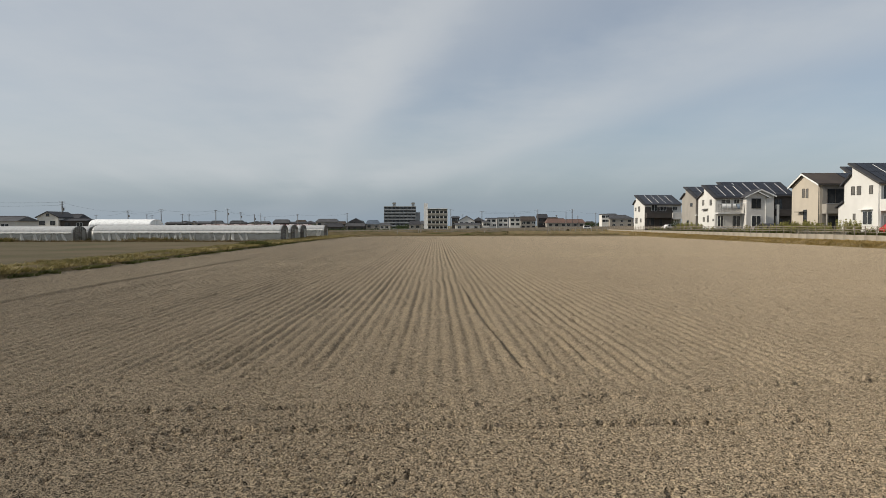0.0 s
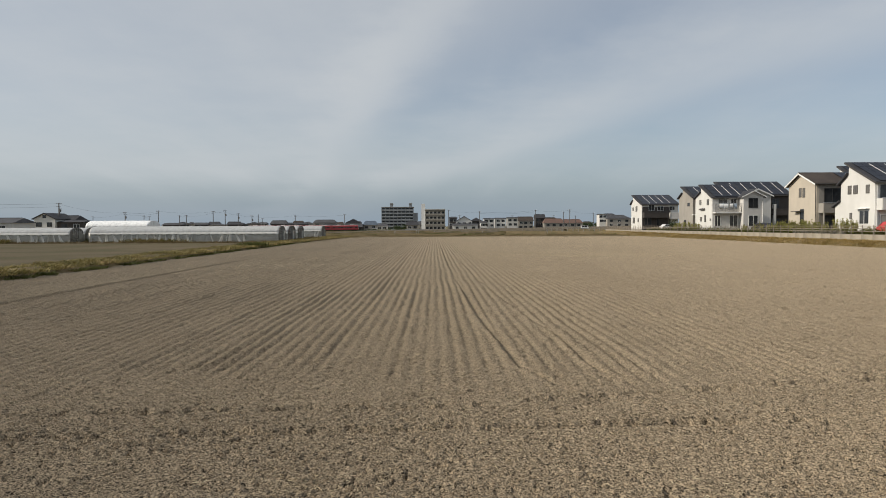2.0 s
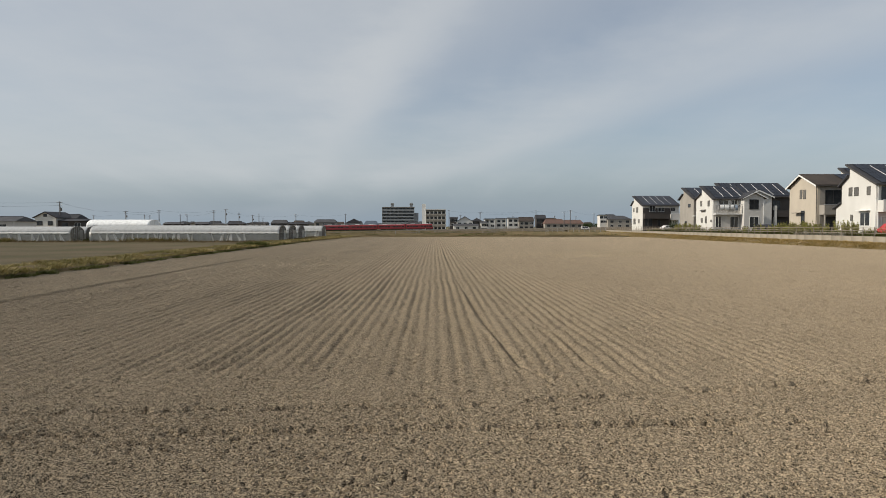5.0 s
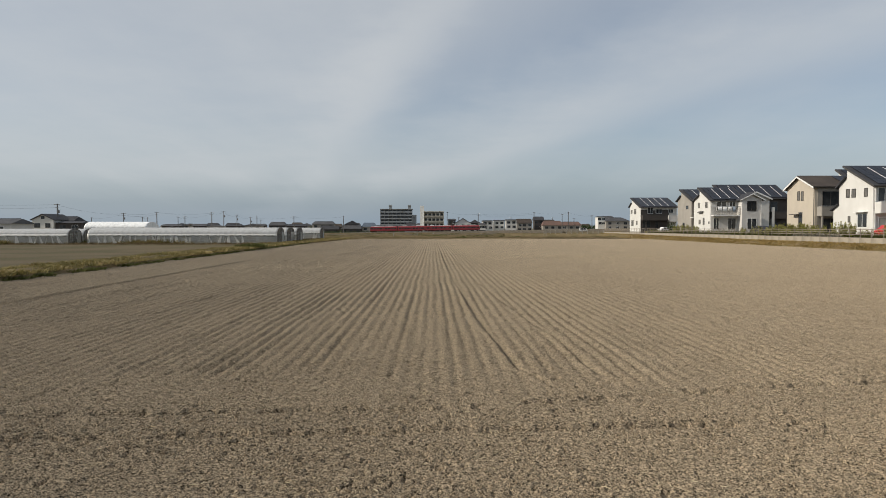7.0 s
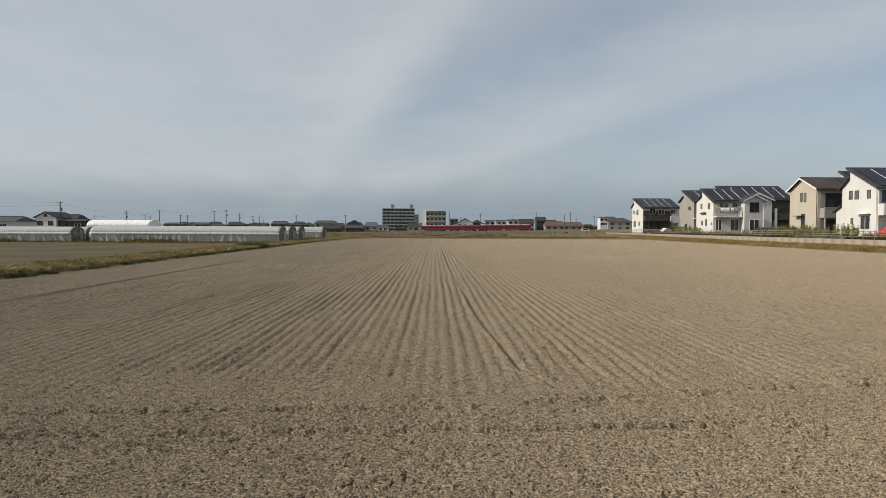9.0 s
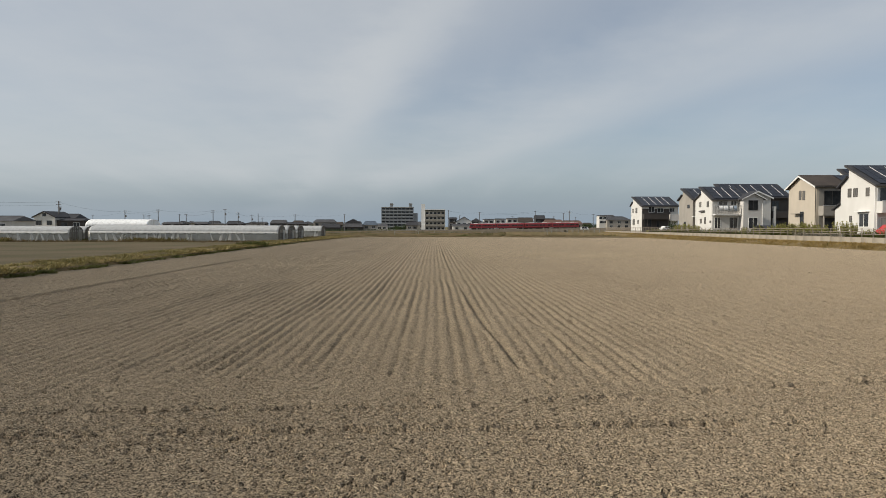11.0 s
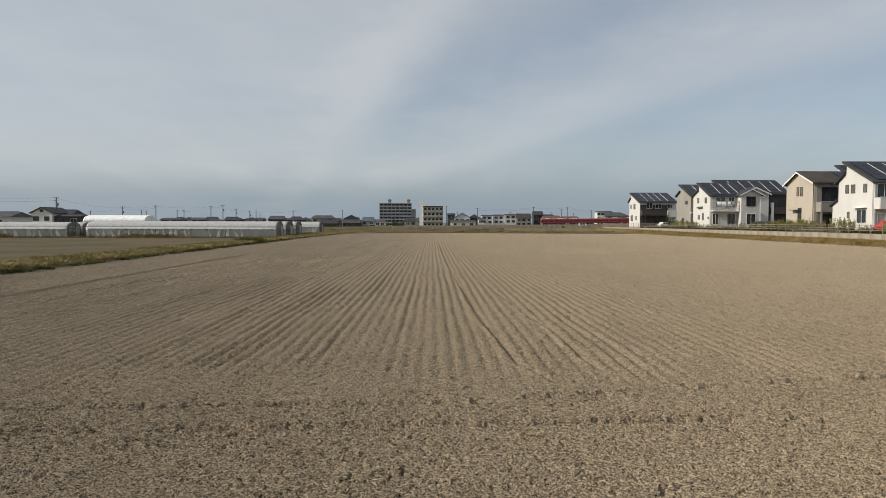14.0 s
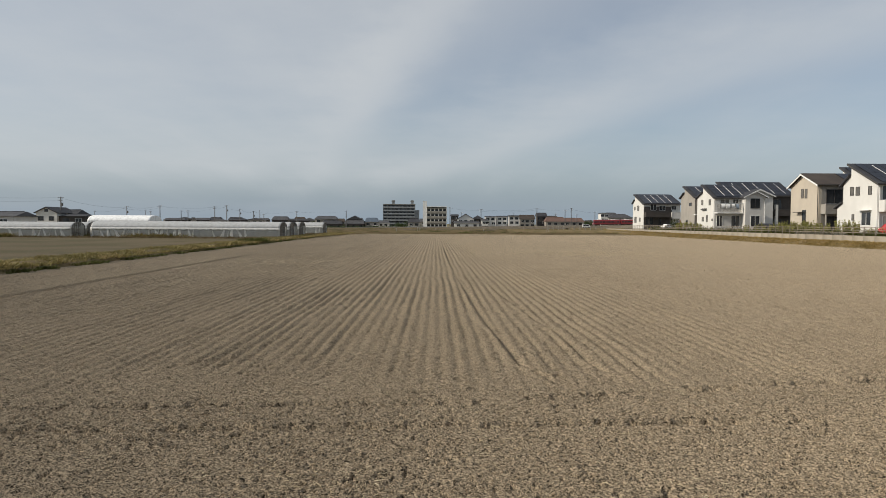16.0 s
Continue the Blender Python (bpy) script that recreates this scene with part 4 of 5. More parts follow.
def make_housing():
    make_terrace()
    house_nearest()
    house_beige()
    house_with_wing()
    house_taupe()
    house_tall()
    house_far_dark()
    house_behind()
    make_fence((48.12, 62, 1.30), 0, 64, 2.0, "brown steel rail fence on the concrete wall")
    strip("fence_bank", [[(x, 186.5, -0.04), (x, 189, 0.75), (x, 192, 0.8), (x, 195, -0.04)] for x in range(20, 51, 2)], M["turf"], "grassy bank under the far fence", "bank")
    make_fence((48.0, 190.5, 0.77), 90, 11, 1.5, "pale concrete-post rail fence across the field's end", "concrete", 2.0)
    rng = random.Random(11)
    for y in (70.8, 72.0, 72.9, 77.2, 79.0, 80.3, 85.6, 86.5, 87.2, 88.0, 89.2, 90.0, 91.0, 92.0, 92.8, 93.6, 94.5, 95.4, 96.3, 97.4, 98.4, 99.5, 101.0):
        make_shrub(49.3 + rng.uniform(-0.3, 0.4), y, 1.25, rng.uniform(0.9, 1.9), rng.uniform(0.8, 1.4), int(y * 10))
    for y in (81.5, 83.2, 84.8, 101.5, 104.0, 107.0, 110.5, 113.5, 117.0, 120.0, 123.0):
        make_shrub(49.2 + rng.uniform(-0.3, 0.4), y, 1.25, rng.uniform(0.5, 0.9), rng.uniform(0.6, 1.0), int(y * 10))
    for y in (128.0, 129.5, 131.5, 134.0, 137.0, 139.0):
        make_shrub(49.6 + rng.uniform(-0.3, 0.3), y, 1.22, rng.uniform(1.3, 2.0), rng.uniform(1.3, 1.9), int(y * 10), "full green garden bush behind the fence")
    for y in (138.5, 141.0, 143.5, 146.5, 149.0, 152.5, 156.0):
        make_shrub(49.3 + rng.uniform(-0.2, 0.3), y, 1.2, rng.uniform(0.5, 0.9), rng.uniform(0.8, 1.4), int(y * 10))
    spots = [(48.9 + 0.9 * rng.random(), rng.uniform(64, 152), 1.25, 0.5 + 0.9 * rng.random() ** 2) for _ in range(900)]
    tufts("garden_planting", M["weed"], spots, 0.62, 0.45, 9, 71, "dark low planting behind the fence", "plants")
    spots = [(48.65 + 0.4 * rng.random(), rng.uniform(80.5, 91.5), 1.25, 0.5 + 0.7 * rng.random()) for _ in range(170)]
    tufts("garden_flowers", M["pale_flower"], spots, 0.5, 0.3, 9, 72, "pale flowering plants along the fence", "flowers")
    for y in (82.2, 84.0, 86.9, 88.6, 90.6, 91.6, 93.2, 94.1, 95.9, 97.0, 98.9, 100.2, 102.5, 105.5, 109.0):
        make_shrub(49.9 + rng.uniform(-0.2, 0.3), y, 1.25, rng.uniform(1.2, 2.0), rng.uniform(0.9, 1.3), int(y * 10) + 5, "upright yellow-green shrub against the house wall")
    make_shrub(55.6, 158, 1.2, 2.6, 2.2, 77, "dark green garden bush beside the black-fronted house", "tree")
    make_car((55.4, 161, 1.19), 12, "car_white", "white parked car in front of the black-fronted house", 3.6, 1.4)
    make_car((51.9, 75.9, 1.24), 0, "car_red", "red parked car beside the white house", 3.6, 1.5)
    make_car((54.2, 112, 1.23), 90, "car_dark", "dark parked car between the houses")


make_housing()


# ---- greenhouses ----
def arch(w, side, top, n=10):
    """Outline of a pipe house, from one foot over the crown to the other: (across, height)."""
    pts = [(0.0, -0.05), (0.02, side)]
    for k in range(1, n):
        a = math.pi * k / n
        pts.append((w / 2 - (w / 2 - 0.02) * math.cos(a), side + (top - side) * math.sin(a) ** 0.8))
    return pts + [(w - 0.02, side), (w, -0.05)]


def greenhouse(at, length, w, side, top, label, seed, roof="film", door=True, rib=1.5):
    g = thing("greenhouse", at, label, "greenhouse", "plastic greenhouses")
    rng = random.Random(seed)
    out = arch(w, side, top)
    n = int(length / 0.3)
    xs = [length * i / n for i in range(n + 1)]

    def sheet(name, pts, mat, ripple, label=""):
        V, m = [], len(pts)
        for x in xs:
            ph = rng.uniform(-1, 1)
            for i, (y, z) in enumerate(pts):
                k = math.sin(math.pi * i / (m - 1)) * 0.5 + 0.5
                V.append((x, y + ripple * ph * k * (1 if y > w / 2 else -1), z + ripple * 0.5 * ph * (0 < i < m - 1)))
        Q = [(j * m + i, j * m + i + 1, (j + 1) * m + i + 1, (j + 1) * m + i) for j in range(len(xs) - 1) for i in range(m - 1)]
        ob = mesh_of(name, V, Q, M[mat], True)
        mod = ob.modifiers.new("thickness", "SOLIDIFY")
        mod.thickness = 0.004
        ob.parent = g
        return tagged(ob, label)
    sheet("roof_film", out[1:-1], roof, 0.025)
    lo = [(0.0, 0.0), (-0.03, side * 0.35), (-0.04, side * 0.7), (0.0, side + 0.05)]
    sheet("side_film", lo, "side_film" if roof == "film" else roof, 0.075)
    sheet("side_film", [(w - y, z) for y, z in lo], "side_film" if roof == "film" else roof, 0.05)
    # hoops and rails
    hoop = None
    for i in range(int(length / rib) + 1):
        if hoop is None:
            hoop = part("hoop", tube(B(), [(0.0, y + (0.03 if y < w / 2 else -0.03), z - 0.02) for y, z in out], 0.022, 5), M["steel"], g)
        else:
            again(hoop, g, (i * rib, 0, 0))
    for y, z in ((-0.06, side), (-0.06, side * 0.5), (w + 0.06, side)):
        part("side_rail", tube(B(), [(-0.05, y, z), (length + 0.05, y, z)], 0.02, 5), M["steel"], g)
    # film clipped along the eaves, hanging in scallops
    if roof == "film":
        V = []
        for i, xx in enumerate(xs):
            k = abs(math.sin(xx * 2.6 + seed + 0.4 * math.sin(xx * 0.7))) ** 0.5
            V += [(xx, -0.02, side + 0.16), (xx, -0.13, side + 0.02), (xx, -0.16 - 0.06 * k, side + 0.03 - 0.22 * k)]
        Q = [(j * 3 + i, j * 3 + i + 1, j * 3 + i + 4, j * 3 + i + 3) for j in range(len(xs) - 1) for i in range(2)]
        ob = mesh_of("eave_flap", V, Q, M["clip_film"], True)
        ob.modifiers.new("thickness", "SOLIDIFY").thickness = 0.004
        ob.parent = g
        # side curtains gathered bay by bay
        for b in range(int(2 * length / rib)):
            if rng.random() < 0.6:
                x0, wd, sl = b * rib * 0.5 + rng.uniform(0.05, 0.6), rng.uniform(0.15, 0.6), rng.uniform(-0.6, 0.6)
                m = 7
                V = [(x0 + wd * i / (m - 1) * (0.5 + 0.5 * k) + sl * k, -0.09 - 0.05 * (i % 2), side * (1 - k) - 0.1 * (1 - k) + 0.1 * k) for k in (0.0, 0.5, 1.0) for i in range(m)]
                Q = [(r * m + i, r * m + i + 1, (r + 1) * m + i + 1, (r + 1) * m + i) for r in range(2) for i in range(m - 1)]
                ob = mesh_of("side_curtain", V, Q, M["clip_film"], False)
                ob.modifiers.new("thickness", "SOLIDIFY").thickness = 0.006
                ob.parent = g
    # pipe-framed gable ends
    for x in (0.0, length):
        bm = B()
        v = [bm.verts.new((x, y, z)) for y, z in out]
        bm.faces.new(v)
        bmesh.ops.triangulate(bm, faces=bm.faces)
        end = part("end_film", bm, M["clear_film" if roof == "film" else roof], g)
        if roof != "film":
            continue
        s = 1 if x else -1
        for yy in (w * 0.09, w * 0.2, w * 0.36, w * 0.5, w * 0.64, w * 0.8, w * 0.91):
            zt = side + (top - side) * math.sqrt(max(0, 1 - ((yy - w / 2) / (w / 2)) ** 2))
            bm = B()
            box(bm, min(x, x + s * 0.07), yy - 0.045, -0.05, max(x, x + s * 0.07), yy + 0.045, zt - 0.03)
            part("end_post", bm, M["dark_steel"], end)
        for zz in (side * 0.5, side, side + 0.42):
            bm = B()
            k = 0.05 if zz <= side else w * 0.17
            box(bm, min(x, x + s * 0.06), k, zz - 0.04, max(x, x + s * 0.06), w - k, zz + 0.04)
            part("end_beam", bm, M["dark_steel"], end)
        part("end_hoop", tube(B(), [(x + s * 0.03, *a) for a in out], 0.05, 5), M["dark_steel"], end)
    if door:
        bm = B()
        box(bm, length + 0.09, w * 0.62, 0.0, length + 0.12, w * 0.88, 1.75)
        part("door", bm, M["side_film"], g, "film-covered sliding door pushed open")
    return g


def make_greenhouses():
    for i in range(5):
        greenhouse((-51.8 + 0.6 * (i % 2), 103.2 + 5.4 * i, 0), 28.4 - 0.3 * i, 4.7, 1.38, 2.46, "long plastic greenhouse tunnel with rippled side film", i)
    for i in range(3):
        greenhouse((-84.6, 102.0 + 4.5 * i, 0), 30.6, 3.8, 1.33, 2.26, "long plastic greenhouse tunnel with torn side film", i + 9)
    greenhouse((-30.0, 141.0, 0), 6.9, 4.6, 1.5, 2.45, "short milky greenhouse tunnel at the end of the row", 31, "film", True, 1.0)
    greenhouse((-75.0, 148, 0), 13.3, 7.0, 2.2, 3.75, "large greenhouse covered with bright white sheet", 40, "white_film", False, 2.0)
    rng = random.Random(21)
    # plants added so that the inside shows dark through the film
    spots = [(rng.uniform(-84, -25), rng.uniform(104.5, 108.0), 0, 0.5 + rng.random()) for _ in range(700)]
    tufts("greenhouse_crop", M["weed"], spots, 0.42, 0.4, 8, 60, "dark green plants added to darken the greenhouse inside", "plants")
    spots = [(rng.uniform(-88, -25), 101.2 + rng.gauss(0, 0.7), 0, 0.5 + rng.random()) for _ in range(900)]
    tufts("greenhouse_grass", M["far_grass"], spots, 0.24, 0.4, 9, 61, "rough grass at the foot of the greenhouses")
    spots = [(rng.gauss(-42, 2.2), 102.2 + rng.random(), 0, 1.2 + rng.random()) for _ in range(90)] + [(rng.gauss(-64, 1.5), 100.6 + rng.random(), 0, 1.2 + rng.random()) for _ in range(50)]
    tufts("greenhouse_weeds", M["grass_left"], spots, 0.33, 0.5, 12, 62, "dark weeds growing against the greenhouse", "weeds")
    spots = [(-25.5 + 5 * rng.random(), 98 + 55 * rng.random(), 0, 0.8 + rng.random()) for _ in range(900)]
    tagged(mesh_of("corner_ground", [(-24.7, 96, -0.015), (-17.0, 96, -0.015), (-17.0, 160, -0.015), (-24.7, 160, -0.015)], [(0, 1, 2, 3)], M["turf"]), "dry turf between greenhouses and field", "ground", kind="structure")
    tufts("corner_grass", M["far_grass"], spots, 0.22, 0.4, 9, 63, "dry grass between greenhouses and field")


make_greenhouses()


# ---- distance: houses, flats, trees, poles ----
def gable_house(x0, x1, y, z1, zr, depth, wall, roof, label, along=True, hip=0.0, z0=-0.6, wins=3, seed=0):
    """A distant house; along: its ridge runs along x."""
    z0 -= 0.8 if y > 290 else 0.0
    h = thing("house", (x0, y, z0), label, "house", "distant houses")
    w, e, r = x1 - x0, z1 - z0, zr - z0
    part("wall", box(B(), 0, 0, 0, w, depth, e), M[wall], h)
    o = 0.5
    bm = B()
    if along:
        a = [bm.verts.new(p) for p in ((-o, -o, e), (w + o, -o, e), (w + o, depth + o, e), (-o, depth + o, e), (-o + hip, depth / 2, r), (w + o - hip, depth / 2, r))]
        for f in ((0, 1, 5, 4), (2, 3, 4, 5), (1, 2, 5), (3, 0, 4), (3, 2, 1, 0)):
            bm.faces.new([a[i] for i in f])
    elif hip < 0.3:
        k = (r - e) / (w / 2)
        prism(bm, [(-o, e - o * k), (w / 2, r), (w + o, e - o * k), (w + o, e - o * k + 0.3), (w / 2, r + 0.3), (-o, e - o * k + 0.3)], "y", -o, depth + o)
    else:
        a = [bm.verts.new(p) for p in ((-o, -o, e), (w + o, -o, e), (w + o, depth + o, e), (-o, depth + o, e), (w / 2, -o + hip, r), (w / 2, depth + o - hip, r))]
        for f in ((0, 1, 4), (1, 2, 5, 4), (2, 3, 5), (3, 0, 4, 5), (3, 2, 1, 0)):
            bm.faces.new([a[i] for i in f])
    part("roof", bm, M[roof], h)
    if not along and hip < 0.3:
        part("gable", prism(B(), [(0, e), (w, e), (w / 2, r - 0.02)], "y", 0.0, depth), M[wall], h)
    part("ridge_cap", box(B(), hip, depth / 2 - 0.15, r - 0.1, w - hip, depth / 2 + 0.15, r + 0.12) if along else box(B(), w / 2 - 0.15, hip, r - 0.1, w / 2 + 0.15, depth - hip, r + 0.12), M[roof], h)
    rng = random.Random(seed)
    for row in range(2 if e > 4.5 else 1):
        for k in range(wins):
            u = w * (k + 0.5) / wins + rng.uniform(-0.3, 0.3)
            zz = e - 1.9 - 2.8 * row
            window(h, "S", 0, (u - 1.05, zz - 0.3, u + 1.05, zz + 1.25), "trim" if rng.random() < 0.4 else "dark_trim")
    return h


def make_distance():
    # left side
    gable_house(-116.0, -105.3, 172, 3.47, 4.75, 10, "grey_wall", "tile_roof", "low farm building with a grey tiled roof", True, 0.4, 0, 2)
    h = gable_house(-133.6, -126.6, 230, 5.16, 6.88, 12, "white_wall", "slate", "white two-storey house with dark gabled roof", False, 0.0, -0.5, 0)
    for a, b in ((0.6, 2.6), (4.3, 6.0)):
        window(h, "S", 0, (a, 3.0, b, 4.5), "dark_trim")
    window(h, "S", 0, (2.9, 5.9, 4.1, 6.9), "dark_trim", mullions=0)
    gable_house(-137.5, -124.5, 238, 4.65, 6.41, 9, "white_wall", "slate", "rear wing with dark roof of the white house", True, 0.5, -0.5, 0)
    gable_house(-126.4, -117.8, 231, 4.03, 4.79, 8, "black_wall", "slate", "dark annexe beside the white house", True, 1.0, -0.5, 2)
    far = [(-197.18, -183.1, 500, 3.85, 5.09, "tile_roof"), (-195.89, -181.84, 514, 4.32, 5.81, "slate"), (-185.92, -174.1, 528, 3.93, 5.46, "tile_roof"),
           (-150.37, -139.19, 500, 3.85, 5.09, "slate"), (-142.23, -128.61, 514, 4.1, 5.59, "slate"), (-125.99, -113.74, 528, 4.37, 6.99, "tile_roof"),
           (-106.46, -92.79, 500, 3.85, 5.09, "slate"), (-100.5, -89.43, 514, 3.89, 5.81, "tile_roof"), (-281.72, -272.97, 528, 3.93, 6.12, "slate"),
           (-220.38, -211.27, 500, 3.44, 4.68, "tile_roof"), (-168.64, -156.71, 514, 3.46, 4.74, "tile_roof")]
    for i, (x0, x1, y, eave, ridge, roof) in enumerate(far):
        gable_house(x0, x1, y, eave, ridge, 8, ("black_wall", "taupe_wall", "black_wall")[i % 3], roof, "distant low house with a dark tiled roof", i % 3 != 1, 1.2, -0.6, 3, i)
    for i in range(30):
        x = -345 + 22.0 * i + 9 * math.sin(i * 2.3)
        e = 3.6 + 1.6 * math.sin(i * 1.7) ** 2
        gable_house(x, x + 11 + 4 * math.sin(i * 3.1), 620 + 24 * (i % 3), e, e + 1.6 + (i % 4) * 0.4, 9, ("taupe_wall", "grey_wall", "black_wall")[i % 3], ("slate", "tile_roof", "brown_roof")[(i // 2) % 3],
                    "small far-off house in a row on the horizon", i % 4 != 1, 0.8, -0.6, 2, i + 80)
    rng = random.Random(81)
    spots = []
    for _ in range(1500):
        x = rng.uniform(-420, 380)
        k = noise.noise((x * 0.02, 5.0, 0.0)) + 0.5 * noise.noise((x * 0.09, 9.0, 0.0))
        spots.append((x, 600 + rng.gauss(0, 4), -1.2, max(0.4, 0.8 + 0.6 * k) * rng.uniform(0.7, 1.1)))
    tufts("far_treeline", M["tree"], spots, 4.6, 2.2, 14, 82, "dark far-off line of trees and hedges on the horizon", "trees")
    # beyond the railway: (left, right, eave height, ridge height, distance, wall, roof, ridge along, hip)
    mid = [(-79.92, -65.59, 4.85, 6.74, 455, "taupe_wall", "tile_roof", True, 1.5, "grey tiled farmhouse beside the railway"),
           (-73.86, -61.61, 1.47, 3.88, 448, "black_wall", "slate", True, 1, "dark low house beside the railway"),
           (-57.79, -48.47, 4.64, 7.06, 450, "taupe_wall", "slate", False, 0.3, "dark gabled house beyond the railway"),
           (-59.12, -46.56, 1.85, 4.43, 446, "black_wall", "tile_roof", True, 1.2, "low tiled wing in front of the gabled house"),
           (-46.23, -37.66, 3.15, 5.76, 450, "taupe_wall", "blue_roof", True, 1.2, "house with a blue-grey roof beyond the railway"),
           (-42.05, -31.93, 2.59, 4.15, 470, "white_wall", "tile_roof", True, 1, "white workshop below the flats"),
           (-17.98, -10.49, 2.96, 5.58, 452, "taupe_wall", "slate", True, 1, "dark roofed house before the flats"),
           (10.9, 15.97, 7.66, 8.63, 470, "black_wall", "slate", True, 0.2, "narrow dark house beyond the railway"),
           (15.08, 25.63, 5.42, 8.62, 455, "white_wall", "slate", False, 0, "white house with a dark front gable"),
           (25.26, 32.54, 5.65, 7.95, 462, "black_wall", "slate", False, 2, "black house with a hipped roof"),
           (12.62, 28.95, 2.59, 3.88, 448, "white_wall", "tile_roof", True, 0.4, "low white annexe beyond the railway"),
           (33.33, 40.07, 6.89, 7.38, 452, "white_wall", "slate", True, 0.2, "new white cube-like house beyond the railway"),
           (41.18, 47.98, 7.12, 7.69, 456, "white_wall", "slate", True, 0.2, "new white and grey house beyond the railway"),
           (48.68, 55.8, 7.46, 8.02, 452, "grey_wall", "slate", True, 0.2, "new grey house beyond the railway"),
           (57.42, 67.37, 5.65, 8.52, 462, "taupe_wall", "brown_roof", True, 0.3, "brown house with a steep dark roof"),
           (70.48, 76.71, 7.66, 10.19, 470, "black_wall", "slate", True, 0, "tall black house beyond the railway"),
           (74.37, 87.65, 4.11, 7.14, 458, "taupe_wall", "red_roof", True, 1.5, "house with a red-brown tiled roof"),
           (78.76, 87.6, 6.22, 8.23, 485, "taupe_wall", "brown_roof", True, 1, "brown roofed house beyond the railway"),
           (88.78, 102.8, 4.15, 6.68, 470, "taupe_wall", "red_roof", True, 1.5, "long house with a red-brown roof"),
           (110.83, 115.35, 9.75, 10.13, 455, "white_wall", "slate", True, 0.1, "tall white stair block of a house"),
           (115.55, 127.18, 7.44, 10.54, 468, "taupe_wall", "tile_roof", True, 3, "two-storey house with grey hipped roof"),
           (115.34, 131.07, 6.89, 9.33, 452, "taupe_wall", "tile_roof", True, 4.5, "pale house with grey hipped roof and balcony"),
           (30.74, 34.81, 4.44, 5.55, 447, "white_wall", "tile_roof", True, 0.5, "small white shed beyond the railway")]
    for i, (x0, x1, eave, ridge, y, wall, roof, along, hip, label) in enumerate(mid):
        gable_house(x0, x1, y, eave, ridge, 8, wall, roof, label, along, hip, -0.6, 2 + (x1 - x0 > 9.5), i + 40)


def make_flats():
    """Seven storeys of galleries, grey, with two lift heads on the roof."""
    Y = 650.0
    x0, x1, zt = -49.54, -19.39, 20.17
    f = thing("apartment_block", (x0, Y, -1.3), "grey seven-storey block of flats with balconies", "apartment block")
    w, H, n = x1 - x0, zt + 1.3, 7
    part("wall", box(B(), 0, 1.6, 0, w, 14, H), M["old_concrete"], f)
    part("side_wing", box(B(), w, 3, 0, w + 4.0, 13, H - 5.2), M["old_concrete"], f)
    st = H / n
    for k in range(n):
        z = k * st
        b = part("balcony", box(B(), -0.1, 0, z + st * 0.88, w + 0.1, 1.6, z + st * 0.97), M["old_concrete"], f)
        part("parapet", box(B(), -0.1, -0.12, z, w + 0.1, 0.02, z + st * 0.34), M["old_concrete"], b)
        part("glazing", box(B(), 0.4, 1.52, z + st * 0.1, w - 0.4, 1.59, z + st * 0.82), M["glass"], b)
        for i in range(9):
            x = w * i / 8
            part("partition", box(B(), x - 0.12, 0.03, z, x + 0.12, 1.6, z + st * 0.88), M["old_concrete"], b)
    for a in (8.0, w - 4.0):
        part("lift_head", box(B(), a, 4, H, a + 2.6, 8, H + 4.3), M["old_concrete"], f)
        part("lift_cap", box(B(), a - 0.4, 3.6, H + 3.0, a + 3.0, 8.4, H + 3.5), M["concrete"], f)
    part("roof_edge", box(B(), -0.3, -0.2, H, w + 0.3, 14.2, H + 0.35), M["concrete"], f)
    # the lower block
    Y = 520.0
    x0, x1, zt = -6.46, 8.62, 14.89
    f = thing("apartment_block", (x0, Y, -1.3), "pale four-storey block of flats with a stair tower", "apartment block")
    w, H, n = x1 - x0, zt + 1.3, 4
    part("wall", box(B(), 0, 1.8, 0, w, 11, H), M["concrete"], f)
    part("stair_tower", box(B(), -2.9, 0.5, 0, -0.02, 6, H + 4.4), M["trim"], f, "white stair tower")
    st = H / (n + 0.15)
    for k in range(n):
        z = k * st
        b = part("balcony", box(B(), 0, 0, z + st * 0.84, w, 1.8, z + st * 0.94), M["concrete"], f)
        part("parapet", box(B(), 0, -0.12, z, w, 0.02, z + st * 0.36), M["concrete"], b)
        for i in range(6):
            x = w * i / 5
            part("partition", box(B(), x - 0.18, 0.03, z, x + 0.18, 1.8, z + st * 0.84), M["trim"], b)
        for i in range(5):
            x = w * (i + 0.5) / 5
            part("glazing", box(B(), x - 1.0, 1.72, z + 0.2, x + 1.0, 1.79, z + st * 0.7), M["glass"], b)
    part("roof_edge", box(B(), -0.2, -0.3, H, w + 0.3, 11.2, H + 0.4), M["trim"], f)


